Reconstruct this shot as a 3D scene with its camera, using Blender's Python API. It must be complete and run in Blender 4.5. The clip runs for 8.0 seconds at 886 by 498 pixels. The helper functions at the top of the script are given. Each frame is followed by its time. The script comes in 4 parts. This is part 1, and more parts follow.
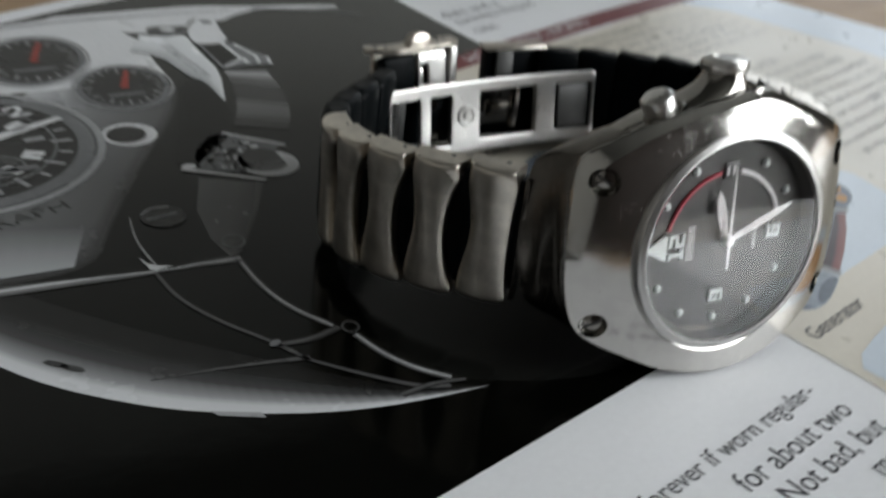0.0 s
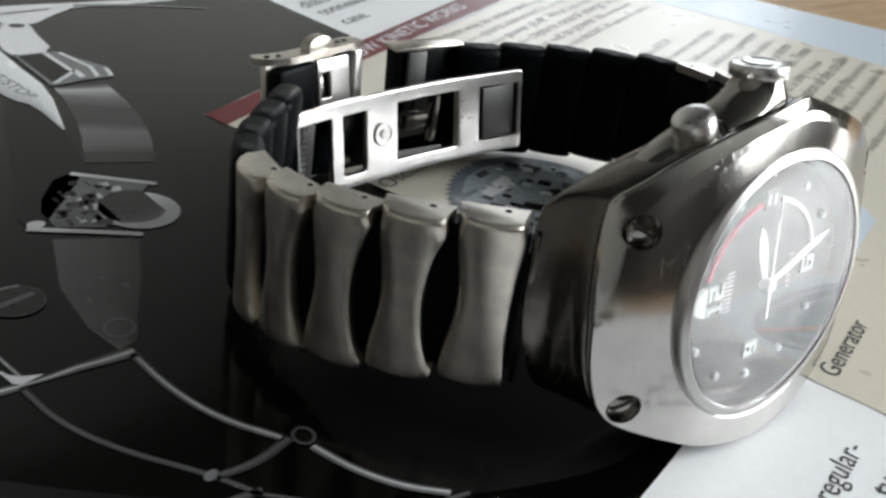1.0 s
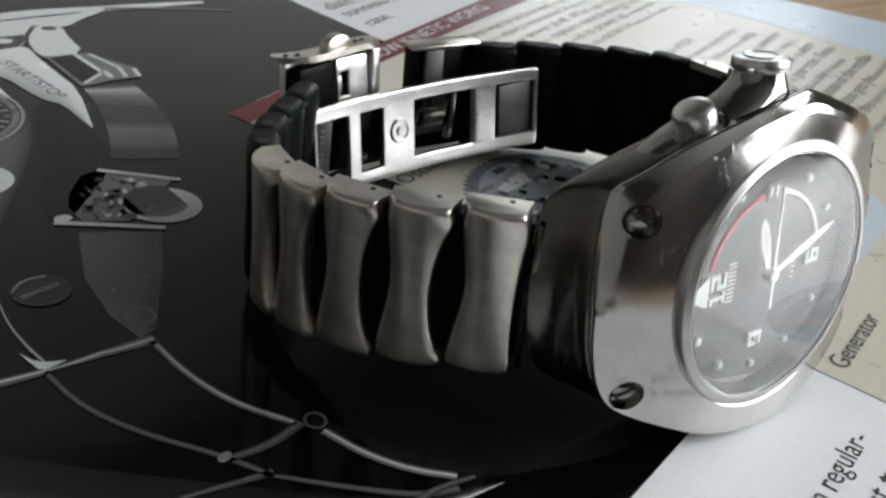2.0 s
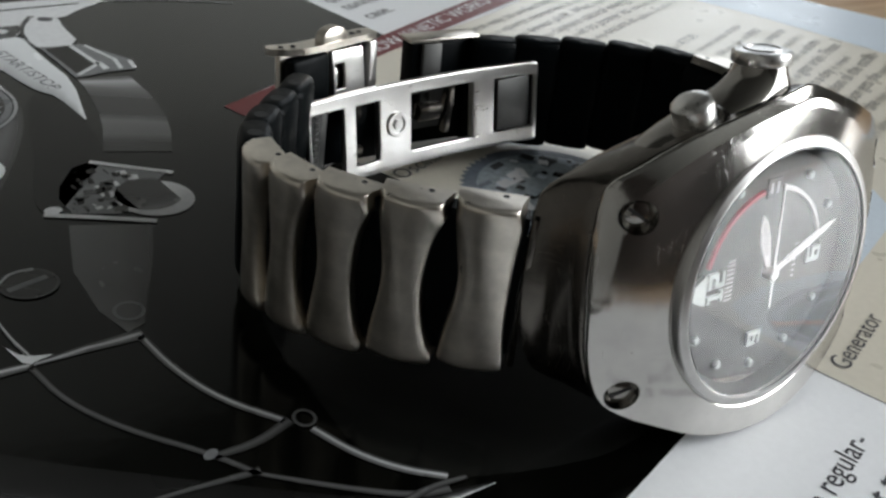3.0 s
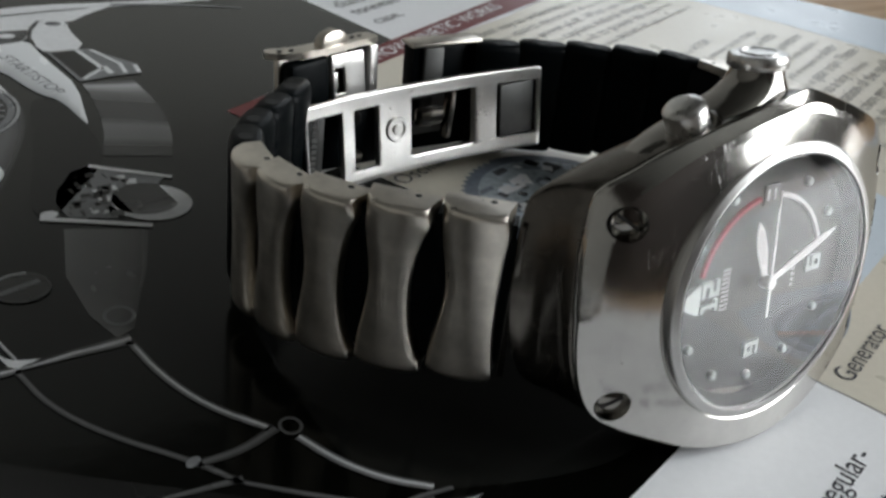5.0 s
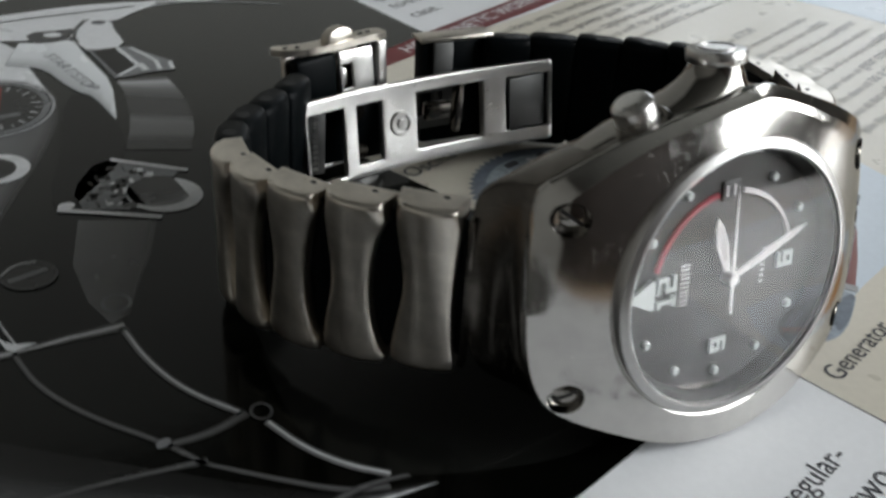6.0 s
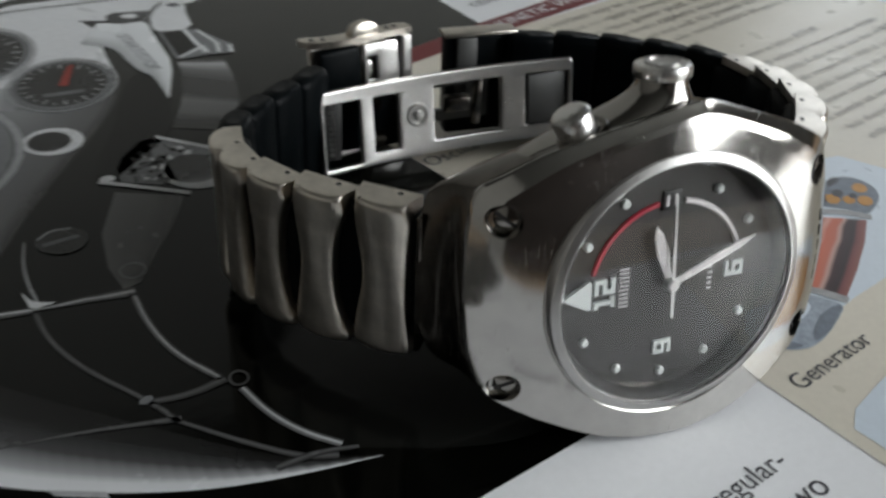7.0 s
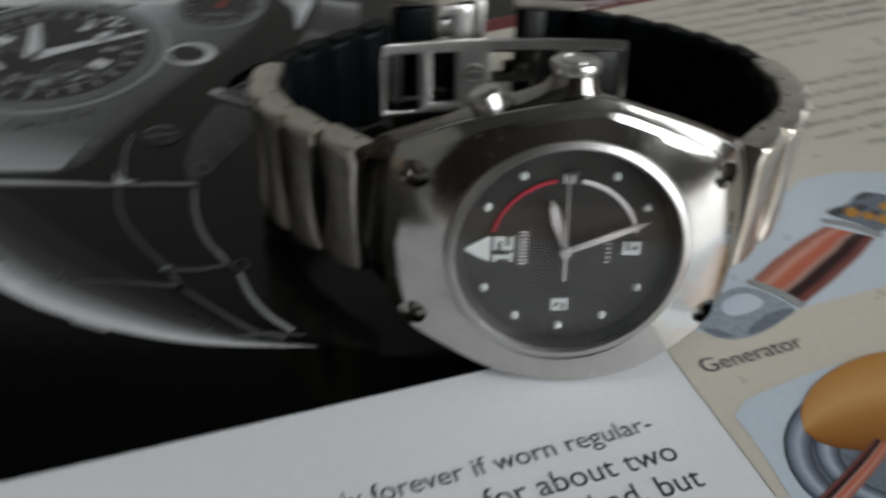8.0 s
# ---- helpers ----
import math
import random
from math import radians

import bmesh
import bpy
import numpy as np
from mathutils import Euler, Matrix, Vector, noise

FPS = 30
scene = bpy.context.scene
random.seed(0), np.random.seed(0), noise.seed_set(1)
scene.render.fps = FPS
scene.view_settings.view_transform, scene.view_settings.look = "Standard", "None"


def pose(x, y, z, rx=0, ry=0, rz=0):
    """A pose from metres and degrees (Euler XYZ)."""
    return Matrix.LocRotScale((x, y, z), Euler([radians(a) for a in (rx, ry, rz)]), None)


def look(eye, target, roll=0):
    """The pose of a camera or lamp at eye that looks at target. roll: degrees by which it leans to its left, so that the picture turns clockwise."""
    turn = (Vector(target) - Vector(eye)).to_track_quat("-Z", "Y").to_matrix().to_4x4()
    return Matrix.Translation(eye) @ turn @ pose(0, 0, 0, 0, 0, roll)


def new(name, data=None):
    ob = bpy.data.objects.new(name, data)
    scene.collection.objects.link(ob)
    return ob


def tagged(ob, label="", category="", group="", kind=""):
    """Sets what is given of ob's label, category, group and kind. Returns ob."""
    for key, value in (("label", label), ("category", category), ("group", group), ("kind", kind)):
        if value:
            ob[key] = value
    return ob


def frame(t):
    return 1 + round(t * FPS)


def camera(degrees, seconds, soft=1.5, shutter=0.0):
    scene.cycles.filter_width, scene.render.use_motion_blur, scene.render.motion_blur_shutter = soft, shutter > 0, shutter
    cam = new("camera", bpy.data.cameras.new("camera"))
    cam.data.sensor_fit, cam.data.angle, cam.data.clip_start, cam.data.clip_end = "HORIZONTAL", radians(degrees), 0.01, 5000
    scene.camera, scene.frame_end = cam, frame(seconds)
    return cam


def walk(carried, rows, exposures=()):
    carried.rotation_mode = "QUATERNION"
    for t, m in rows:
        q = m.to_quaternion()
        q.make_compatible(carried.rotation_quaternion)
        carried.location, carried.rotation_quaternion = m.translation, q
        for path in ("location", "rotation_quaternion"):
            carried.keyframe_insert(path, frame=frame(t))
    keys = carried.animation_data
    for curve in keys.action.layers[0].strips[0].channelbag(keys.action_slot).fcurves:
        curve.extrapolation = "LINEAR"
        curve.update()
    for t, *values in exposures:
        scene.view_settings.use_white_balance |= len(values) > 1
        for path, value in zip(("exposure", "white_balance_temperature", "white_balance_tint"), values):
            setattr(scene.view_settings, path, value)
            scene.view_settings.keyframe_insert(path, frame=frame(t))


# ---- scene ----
cam = camera(46.74, 8.0, soft=2.6, shutter=0.9)
cam.data.dof.use_dof = True
cam.data.dof.focus_distance, cam.data.dof.aperture_fstop = 0.124, 84.0
PATH = [
    (0, (-0.08987, -0.08551, 0.08468), (-0.04031, 0.00438, 0.02252), 7.15),
    (0.2, (-0.09085, -0.07632, 0.08301), (-0.03920, 0.00972, 0.01721), 6.92),
    (0.3, (-0.09361, -0.07000, 0.07869), (-0.03946, 0.01413, 0.01243), 7.40),
    (0.5, (-0.09492, -0.06063, 0.07541), (-0.03847, 0.02196, 0.00914), 7.44),
    (0.8, (-0.08868, -0.05015, 0.07482), (-0.02623, 0.02964, 0.01052), 7.28),
    (1, (-0.09035, -0.04683, 0.07498), (-0.02142, 0.02941, 0.01304), 9.31),
    (1.2, (-0.09190, -0.04923, 0.07596), (-0.02437, 0.02795, 0.01364), 8.58),
    (2.5, (-0.08828, -0.05138, 0.07514), (-0.02296, 0.02790, 0.01311), 8.28),
    (3, (-0.08774, -0.05064, 0.07445), (-0.02257, 0.02848, 0.01206), 8.44),
    (3.5, (-0.08796, -0.04990, 0.07371), (-0.02271, 0.02937, 0.01160), 8.54),
    (4, (-0.08761, -0.04981, 0.07350), (-0.02305, 0.02977, 0.01104), 8.48),
    (4.5, (-0.08576, -0.05078, 0.07390), (-0.02235, 0.02901, 0.01057), 8.27),
    (4.7, (-0.08493, -0.05115, 0.07301), (-0.02141, 0.02904, 0.01029), 8.28),
    (5.8, (-0.07549, -0.05746, 0.07835), (-0.02015, 0.02803, 0.01488), 5.36),
    (6, (-0.07193, -0.06072, 0.07716), (-0.01971, 0.02601, 0.01274), 4.78),
    (6.5, (-0.06516, -0.06702, 0.07934), (-0.01961, 0.02255, 0.01376), 4.38),
    (7, (-0.05740, -0.07331, 0.08430), (-0.01963, 0.01814, 0.01641), 3.24),
    (7.2, (-0.05244, -0.07842, 0.08914), (-0.02095, 0.01454, 0.02009), 2.07),
    (7.3, (-0.04981, -0.08132, 0.09066), (-0.02055, 0.01241, 0.02168), 1.66),
    (7.5, (-0.03965, -0.08772, 0.09458), (-0.01863, 0.00524, 0.02167), 1.27),
    (7.7, (-0.02940, -0.09215, 0.09599), (-0.01271, 0.00122, 0.02247), 1.45),
    (8, (-0.02166, -0.09854, 0.09906), (-0.01545, -0.00488, 0.02430), 2.39),
]
walk(cam, [(t, look(eye, target, roll)) for t, eye, target, roll in PATH],
     exposures=[(0.0, -0.13), (0.5, 0.06), (0.8, 0.3), (1.0, 0.46), (1.3, 0.42), (2.4, 0.14), (3.0, 0.09), (4.0, -0.02), (6.0, -0.09), (6.5, -0.2), (7.5, -0.27), (8.0, -0.38)])

# ---- world and light: a dim room with one large window and an added fill window ----
world = bpy.data.worlds.new("World")
scene.world = world
world.use_nodes = True
wt = world.node_tree
sky = wt.nodes.new("ShaderNodeTexSky")
sky.sky_type = "NISHITA"
sky.sun_disc = False
sky.sun_elevation, sky.sun_rotation = radians(35), radians(100)
wt.links.new(sky.outputs[0], wt.nodes["Background"].inputs[0])
wt.nodes["Background"].inputs[1].default_value = 0.08

ROOM = dict(x0=-2.0, x1=1.7, y0=-3.2, y1=2.3, z0=-0.75, z1=2.15)
WIN = dict(y0=-2.5, y1=-0.4, z0=0.05, z1=1.95)
# unseen second opening, added to brighten the sheen on the far panel
WIN_FILL = dict(y0=1.0, y1=2.1, z0=0.25, z1=1.25)


def area_lamp(name, size_x, size_y, power, color, m):
    data = bpy.data.lights.new(name, "AREA")
    data.shape, data.size, data.size_y, data.energy, data.color = "RECTANGLE", size_x, size_y, power, color
    ob = new(name, data)
    ob.matrix_world = m
    return ob


def window_lamp(name, w, power):
    y, z = (w["y0"] + w["y1"]) / 2, (w["z0"] + w["z1"]) / 2
    return area_lamp(name, w["y1"] - w["y0"], w["z1"] - w["z0"], power, (0.94, 0.975, 0.99), look((ROOM["x1"] + 0.02, y, z), (0, y, z)))


window_lamp("window_light", WIN, 140.0)
# weak fill lamp in the added opening
window_lamp("window_light", WIN_FILL, 7.5)

# ---- materials ----


class Mat:
    """A node material built step by step."""

    def __init__(self, name):
        self.m = bpy.data.materials.new(name)
        self.m.use_nodes = True
        self.t = self.m.node_tree
        self.b = self.t.nodes["Principled BSDF"]
        self.co = self.node("ShaderNodeTexCoord").outputs["Object"]

    def node(self, kind, **values):
        n = self.t.nodes.new(kind)
        for key, value in values.items():
            n.inputs[key.replace("_", " ")].default_value = value
        return n

    def link(self, a, b):
        self.t.links.new(a, b)

    def noise(self, scale, detail=4.0, stretch=(1, 1, 1), rough=0.6):
        mp = self.node("ShaderNodeMapping", Scale=stretch)
        self.link(self.co, mp.inputs[0])
        n = self.node("ShaderNodeTexNoise", Scale=scale, Detail=detail, Roughness=rough)
        self.link(mp.outputs[0], n.inputs["Vector"])
        return n.outputs["Fac"]

    def ramp(self, fac, stops):
        r = self.node("ShaderNodeValToRGB")
        els = r.color_ramp.elements
        while len(els) < len(stops):
            els.new(0.5)
        for e, (p, c) in zip(els, stops):
            e.position = p
            e.color = (*c, 1) if len(c) == 3 else c
        self.link(fac, r.inputs[0])
        return r.outputs[0]

    def color(self, out):
        self.link(out, self.b.inputs["Base Color"])

    def rough(self, fac, lo, hi):
        n = self.node("ShaderNodeMapRange")
        n.inputs["From Min"].default_value, n.inputs["From Max"].default_value = 0.25, 0.75
        n.inputs["To Min"].default_value, n.inputs["To Max"].default_value = lo, hi
        self.link(fac, n.inputs[0])
        self.link(n.outputs[0], self.b.inputs["Roughness"])

    def bump(self, fac, strength, dist):
        n = self.node("ShaderNodeBump", Strength=strength, Distance=dist)
        self.link(fac, n.inputs["Height"])
        self.link(n.outputs[0], self.b.inputs["Normal"])


def grey(v):
    return (v, v, v)


def steel(name, tint, lo, hi, stretch=(1, 1, 1), scale=2500, strength=0.12, dist=2e-5, wear=False, mottle=0.86):
    k = Mat(name)
    k.b.inputs["Metallic"].default_value = 1.0
    fine = k.noise(scale, 5, stretch)
    blot = k.noise(260, 3)
    k.color(k.ramp(blot, [(0.3, tuple(c * mottle for c in tint)), (0.7, tint)]))
    k.rough(fine, lo, hi)
    if not wear:
        k.bump(fine, strength, dist)
        return k.m
    # thin scratches in three directions, only here and there
    total = None
    for stretch2, turn, where in (((14, 3, 0.5), 0.5, 190.0), ((0.5, 3, 12), -0.35, 230.0), ((12, 3, 0.6), 1.2, 260.0)):
        mp = k.node("ShaderNodeMapping", Scale=stretch2, Rotation=(0.0, turn, 0.0))
        k.link(k.co, mp.inputs[0])
        n = k.node("ShaderNodeTexNoise", Scale=130.0, Detail=0.0, Roughness=0.4)
        k.link(mp.outputs[0], n.inputs["Vector"])
        off = k.node("ShaderNodeMath")
        off.operation, off.inputs[1].default_value = "SUBTRACT", 0.5
        k.link(n.outputs["Fac"], off.inputs[0])
        size = k.node("ShaderNodeMath")
        size.operation = "ABSOLUTE"
        k.link(off.outputs[0], size.inputs[0])
        line = k.node("ShaderNodeMapRange")
        for key, value in (("From Min", 0.003), ("From Max", 0.012), ("To Min", 1.0), ("To Max", 0.0)):
            line.inputs[key].default_value = value
        k.link(size.outputs[0], line.inputs[0])
        spot = k.node("ShaderNodeMapRange")
        spot.inputs["From Min"].default_value, spot.inputs["From Max"].default_value = 0.54, 0.7
        k.link(k.noise(where, 2), spot.inputs[0])
        both = k.node("ShaderNodeMath")
        both.operation = "MULTIPLY"
        k.link(line.outputs[0], both.inputs[0])
        k.link(spot.outputs[0], both.inputs[1])
        if total is None:
            total = both.outputs[0]
        else:
            more = k.node("ShaderNodeMath")
            more.operation = "MAXIMUM"
            k.link(total, more.inputs[0])
            k.link(both.outputs[0], more.inputs[1])
            total = more.outputs[0]
    deep = k.node("ShaderNodeMath")
    deep.operation, deep.inputs[1].default_value = "MULTIPLY_ADD", -0.9
    k.link(total, deep.inputs[0])
    small = k.node("ShaderNodeMath")
    small.operation, small.inputs[1].default_value = "MULTIPLY", 0.15
    k.link(fine, small.inputs[0])
    k.link(small.outputs[0], deep.inputs[2])
    worn = k.node("ShaderNodeMath")
    worn.operation, worn.inputs[1].default_value = "MULTIPLY_ADD", 0.2
    k.link(total, worn.inputs[0])
    k.link(k.b.inputs["Roughness"].links[0].from_socket, worn.inputs[2])
    k.link(worn.outputs[0], k.b.inputs["Roughness"])
    k.bump(deep.outputs[0], strength, dist)
    return k.m


def ink(name, color, rough=0.32, vary=0.12, spec=0.5):
    """Printed ink on coated paper, with a faint halftone mottling."""
    k = Mat(name)
    k.color(k.ramp(k.noise(900, 3), [(0.3, tuple(c * (1 - vary) for c in color)), (0.7, color)]))
    k.rough(k.noise(90, 3), rough * 0.85, rough * 1.15)
    k.b.inputs["Specular IOR Level"].default_value = spec
    k.bump(k.noise(120, 3), 0.25, 1e-4)
    return k.m


def ink_ramp(name, stops, rough=0.32, axis=1):
    """Printed tone that runs along one UV axis of a strip."""
    k = Mat(name)
    sep = k.node("ShaderNodeSeparateXYZ")
    k.link(k.t.nodes["Texture Coordinate"].outputs["UV"], sep.inputs[0])
    k.color(k.ramp(sep.outputs[axis], stops))
    k.rough(k.noise(90, 3), rough * 0.85, rough * 1.15)
    k.bump(k.noise(120, 3), 0.25, 1e-4)
    return k.m


M_BEZEL = steel("brushed_bezel_steel", (0.55, 0.535, 0.51), 0.09, 0.16, (1, 1, 0.15), 3500, 0.2, wear=True)
M_LINK = steel("satin_link_steel", (0.80, 0.745, 0.665), 0.26, 0.36, (1, 1, 0.12), 900, 0.04, mottle=0.66)
# case tint lowered in place of the black page this steel mirrors
M_CASE = steel("darkened_case_steel", (0.15, 0.138, 0.124), 0.14, 0.26, (1, 1, 0.5), 500, 0.1, wear=True, mottle=0.6)
M_BRIGHT = steel("polished_clasp_steel", (0.64, 0.63, 0.61), 0.26, 0.34, (0.3, 1, 1), 2000, 0.01)
M_RING = steel("satin_ring_steel", (0.58, 0.57, 0.555), 0.30, 0.40)
M_NECK = steel("polished_neck_steel", (0.30, 0.285, 0.265), 0.09, 0.16)
M_CROWN = steel("polished_crown_steel", (0.70, 0.69, 0.67), 0.24, 0.36)
M_DARKSTEEL = steel("dark_steel", (0.12, 0.12, 0.117), 0.5, 0.6)
M_HAND = steel("hand_steel", (0.62, 0.61, 0.60), 0.3, 0.4)


def plain(name, color, rough=0.5, vary=0.15, scale=600, bump=0.1):
    k = Mat(name)
    k.color(k.ramp(k.noise(scale, 4), [(0.3, tuple(c * (1 - vary) for c in color)), (0.7, color)]))
    k.rough(k.noise(scale * 2, 3), rough * 0.85, min(1, rough * 1.15))
    k.bump(k.noise(scale * 3, 3), bump, 3e-5)
    return k.m


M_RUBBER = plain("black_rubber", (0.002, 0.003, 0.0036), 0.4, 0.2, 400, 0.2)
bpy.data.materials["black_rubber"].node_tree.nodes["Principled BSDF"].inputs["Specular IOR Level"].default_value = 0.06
M_DIAL = plain("charcoal_dial", (0.052, 0.0505, 0.049), 0.44, 0.08, 400, 0.0)
bpy.data.materials["charcoal_dial"].node_tree.nodes["Principled BSDF"].inputs["Metallic"].default_value = 0.9
M_DATE = plain("black_date_disc", (0.006, 0.006, 0.006), 0.4)
M_WHITE = plain("luminous_white_paint", (0.33, 0.35, 0.34), 0.5, 0.06)
M_REDPAINT = plain("red_dial_paint", (0.22, 0.011, 0.024), 0.4, 0.1)
M_GREYPAINT = plain("grey_dial_paint", (0.42, 0.40, 0.40), 0.4, 0.1)
# black that paints the shade inside small holes and slots
M_HOLE_SHADE = plain("hole_shade_black", (0.008, 0.008, 0.008), 0.6)

k = Mat("crystal_glass")
k.b.inputs["Base Color"].default_value = (1, 1, 1, 1)
k.b.inputs["Transmission Weight"].default_value = 1.0
k.b.inputs["IOR"].default_value = 1.4
k.rough(k.noise(150, 3), 0.0, 0.003)
M_GLASS = k.m

I_PAPER = ink("coated_paper", (0.76, 0.77, 0.785), 0.42, 0.04, 0.4)
kp = bpy.data.materials["coated_paper"].node_tree
for n in kp.nodes:
    if n.type == "BUMP":
        n.inputs["Strength"].default_value, n.inputs["Distance"].default_value = 0.5, 4e-4
        n.inputs["Height"].links[0].from_node.inputs["Scale"].default_value = 28
I_BEIGE = ink("beige_print", (0.62, 0.58, 0.49), 0.3, 0.06, 0.9)
I_BLACK = ink("black_print", (0.0020, 0.0021, 0.0018), 0.12, 0.3, 0.26)
# black print; far side paled in its colour for the room's reflected veil
k = Mat("photo_veil_print")
sep = k.node("ShaderNodeSeparateXYZ")
k.link(k.co, sep.inputs[0])
fade = k.node("ShaderNodeMapRange")
fade.inputs["From Min"].default_value, fade.inputs["From Max"].default_value = 0.005, 0.14
k.link(sep.outputs[1], fade.inputs[0])
k.color(k.ramp(fade.outputs[0], [(0.0, (0.0012, 0.0013, 0.001)), (0.35, (0.0032, 0.0034, 0.0027)), (0.7, (0.014, 0.0145, 0.0124)), (1.0, (0.028, 0.0286, 0.0256))]))
k.rough(k.noise(90, 3), 0.10, 0.14)
k.b.inputs["Specular IOR Level"].default_value = 0.26
k.bump(k.noise(120, 3), 0.25, 1e-4)
I_PHOTO_VEIL = k.m
I_TEXT = ink("text_print", (0.06, 0.06, 0.068), 0.4, 0.1)
I_BARS = ink("panel_bar_print", (0.44, 0.415, 0.355), 0.3, 0.2, 0.9)
I_SMALL = ink("panel_text_print", (0.2, 0.19, 0.165), 0.3, 0.2, 0.9)
I_STRAP = ink("dark_strap_print", (0.0085, 0.0088, 0.0078), 0.16, 0.35, 0.26)
I_RED = ink("red_print", (0.135, 0.011, 0.014), 0.35, 0.1)
I_LIGHT = ink("light_tone_print", (0.70, 0.71, 0.72), 0.3, 0.12)
I_SOFT = ink("soft_tone_print", (0.34, 0.345, 0.35), 0.3, 0.25)
I_MID = ink("middle_tone_print", (0.16, 0.165, 0.17), 0.3, 0.2)
I_DIALBLACK = ink("dial_black_print", (0.012, 0.012, 0.0118), 0.28, 0.3)
I_DIM = ink("dim_tone_print", (0.045, 0.046, 0.046), 0.28, 0.25)
I_BLUE = ink("pale_blue_print", (0.57, 0.64, 0.71), 0.3, 0.06, 0.8)
I_FOOTBLUE = ink("light_steel_print", (0.34, 0.39, 0.45), 0.36, 0.35)
I_STEELBLUE = ink("steel_blue_print", (0.17, 0.20, 0.24), 0.36, 0.3)
I_COPPER = ink_ramp("copper_print", [(0.0, (0.30, 0.14, 0.11)), (0.14, (0.38, 0.13, 0.09)), (0.24, (0.55, 0.30, 0.24)), (0.36, (0.46, 0.12, 0.07)), (0.5, (0.44, 0.13, 0.08)), (0.57, (0.46, 0.30, 0.26)), (0.64, (0.035, 0.012, 0.012)), (0.8, (0.02, 0.01, 0.01)), (0.87, (0.16, 0.045, 0.04)), (1.0, (0.22, 0.085, 0.07))])
I_ORANGE = ink_ramp("amber_print", [(0.0, (0.44, 0.20, 0.05)), (0.35, (0.56, 0.31, 0.12)), (0.55, (0.40, 0.18, 0.045)), (1.0, (0.20, 0.07, 0.012))])
I_BAND = ink_ramp("steel_band_print", [(0.0, (0.04, 0.05, 0.07)), (0.25, (0.20, 0.24, 0.30)), (0.5, (0.40, 0.45, 0.52)), (0.7, (0.17, 0.20, 0.25)), (1.0, (0.035, 0.04, 0.055))])
I_AMBER = ink("small_amber_print", (0.50, 0.24, 0.04), 0.36, 0.2)
I_WIRE = ink_ramp("wire_print", [(0.0, (0.015, 0.015, 0.015)), (0.22, (0.10, 0.10, 0.10)), (0.42, (0.60, 0.61, 0.62)), (0.62, (0.20, 0.20, 0.202)), (1.0, (0.02, 0.02, 0.02))], 0.26)
I_WIREDIM = ink_ramp("dim_wire_print", [(0.0, (0.01, 0.01, 0.01)), (0.4, (0.10, 0.10, 0.10)), (0.65, (0.06, 0.06, 0.06)), (1.0, (0.008, 0.008, 0.008))], 0.26)
I_RIM = ink_ramp("bright_rim_print", [(0.0, (0.60, 0.61, 0.62)), (0.12, (0.56, 0.57, 0.58)), (0.21, (0.28, 0.285, 0.29)), (0.42, (0.05, 0.05, 0.051)), (0.7, (0.008, 0.008, 0.008)), (1.0, (0.002, 0.002, 0.002))], 0.26)
I_PLATE = ink_ramp("pale_plate_print", [(0.0, (0.74, 0.76, 0.77)), (0.6, (0.66, 0.68, 0.69)), (1.0, (0.36, 0.37, 0.375))], 0.26)
I_SIDE = ink_ramp("polished_side_print", [(0.0, (0.02, 0.02, 0.02)), (0.06, (0.10, 0.10, 0.10)), (0.14, (0.34, 0.34, 0.345)), (0.24, (0.12, 0.12, 0.12)), (0.4, (0.03, 0.03, 0.03)), (0.56, (0.03, 0.03, 0.03)), (0.63, (0.13, 0.13, 0.13)), (0.76, (0.11, 0.11, 0.11)), (0.84, (0.03, 0.03, 0.03)), (1.0, (0.008, 0.008, 0.008))], 0.2, 0)
I_BRUSH = ink_ramp("brushed_tone_print", [(0.0, (0.52, 0.53, 0.54)), (0.35, (0.24, 0.245, 0.25)), (0.7, (0.13, 0.133, 0.135)), (0.92, (0.09, 0.09, 0.092)), (1.0, (0.015, 0.015, 0.015))], 0.26)
I_FOOT = ink_ramp("case_foot_print", [(0.0, (0.40, 0.41, 0.42)), (0.5, (0.26, 0.265, 0.27)), (1.0, (0.115, 0.117, 0.12))], 0.26)

k = Mat("oak_table_wood")
k.color(k.ramp(k.noise(30, 6, (1, 9, 9)), [(0.3, (0.30, 0.19, 0.10)), (0.7, (0.46, 0.32, 0.19))]))
k.rough(k.noise(40, 4), 0.35, 0.5)
k.bump(k.noise(120, 5, (1, 9, 9)), 0.2, 3e-4)
M_WOOD = k.m
# tones of the unseen walls and ceiling, set to shape reflections on page and steel
M_WALL = plain("painted_wall", (0.22, 0.215, 0.20), 0.8, 0.06, 8, 0.1)
M_NORTH = plain("pale_reflection_wall", (0.82, 0.82, 0.78), 0.8, 0.06, 8, 0.1)
M_SOUTH = plain("dark_reflection_wall", (0.022, 0.015, 0.012), 0.7, 0.1, 8, 0.1)
M_CEIL = plain("grey_ceiling_paint", (0.1, 0.1, 0.092), 0.85, 0.04, 8, 0.1)
M_FLOOR = plain("dark_floor", (0.055, 0.038, 0.028), 0.5, 0.2, 12, 0.1)
M_FRAME = plain("white_window_paint", (0.78, 0.78, 0.77), 0.5, 0.05, 20, 0.05)

# ---- mesh helpers: everything below is drawn in millimetres ----
MM = 0.001


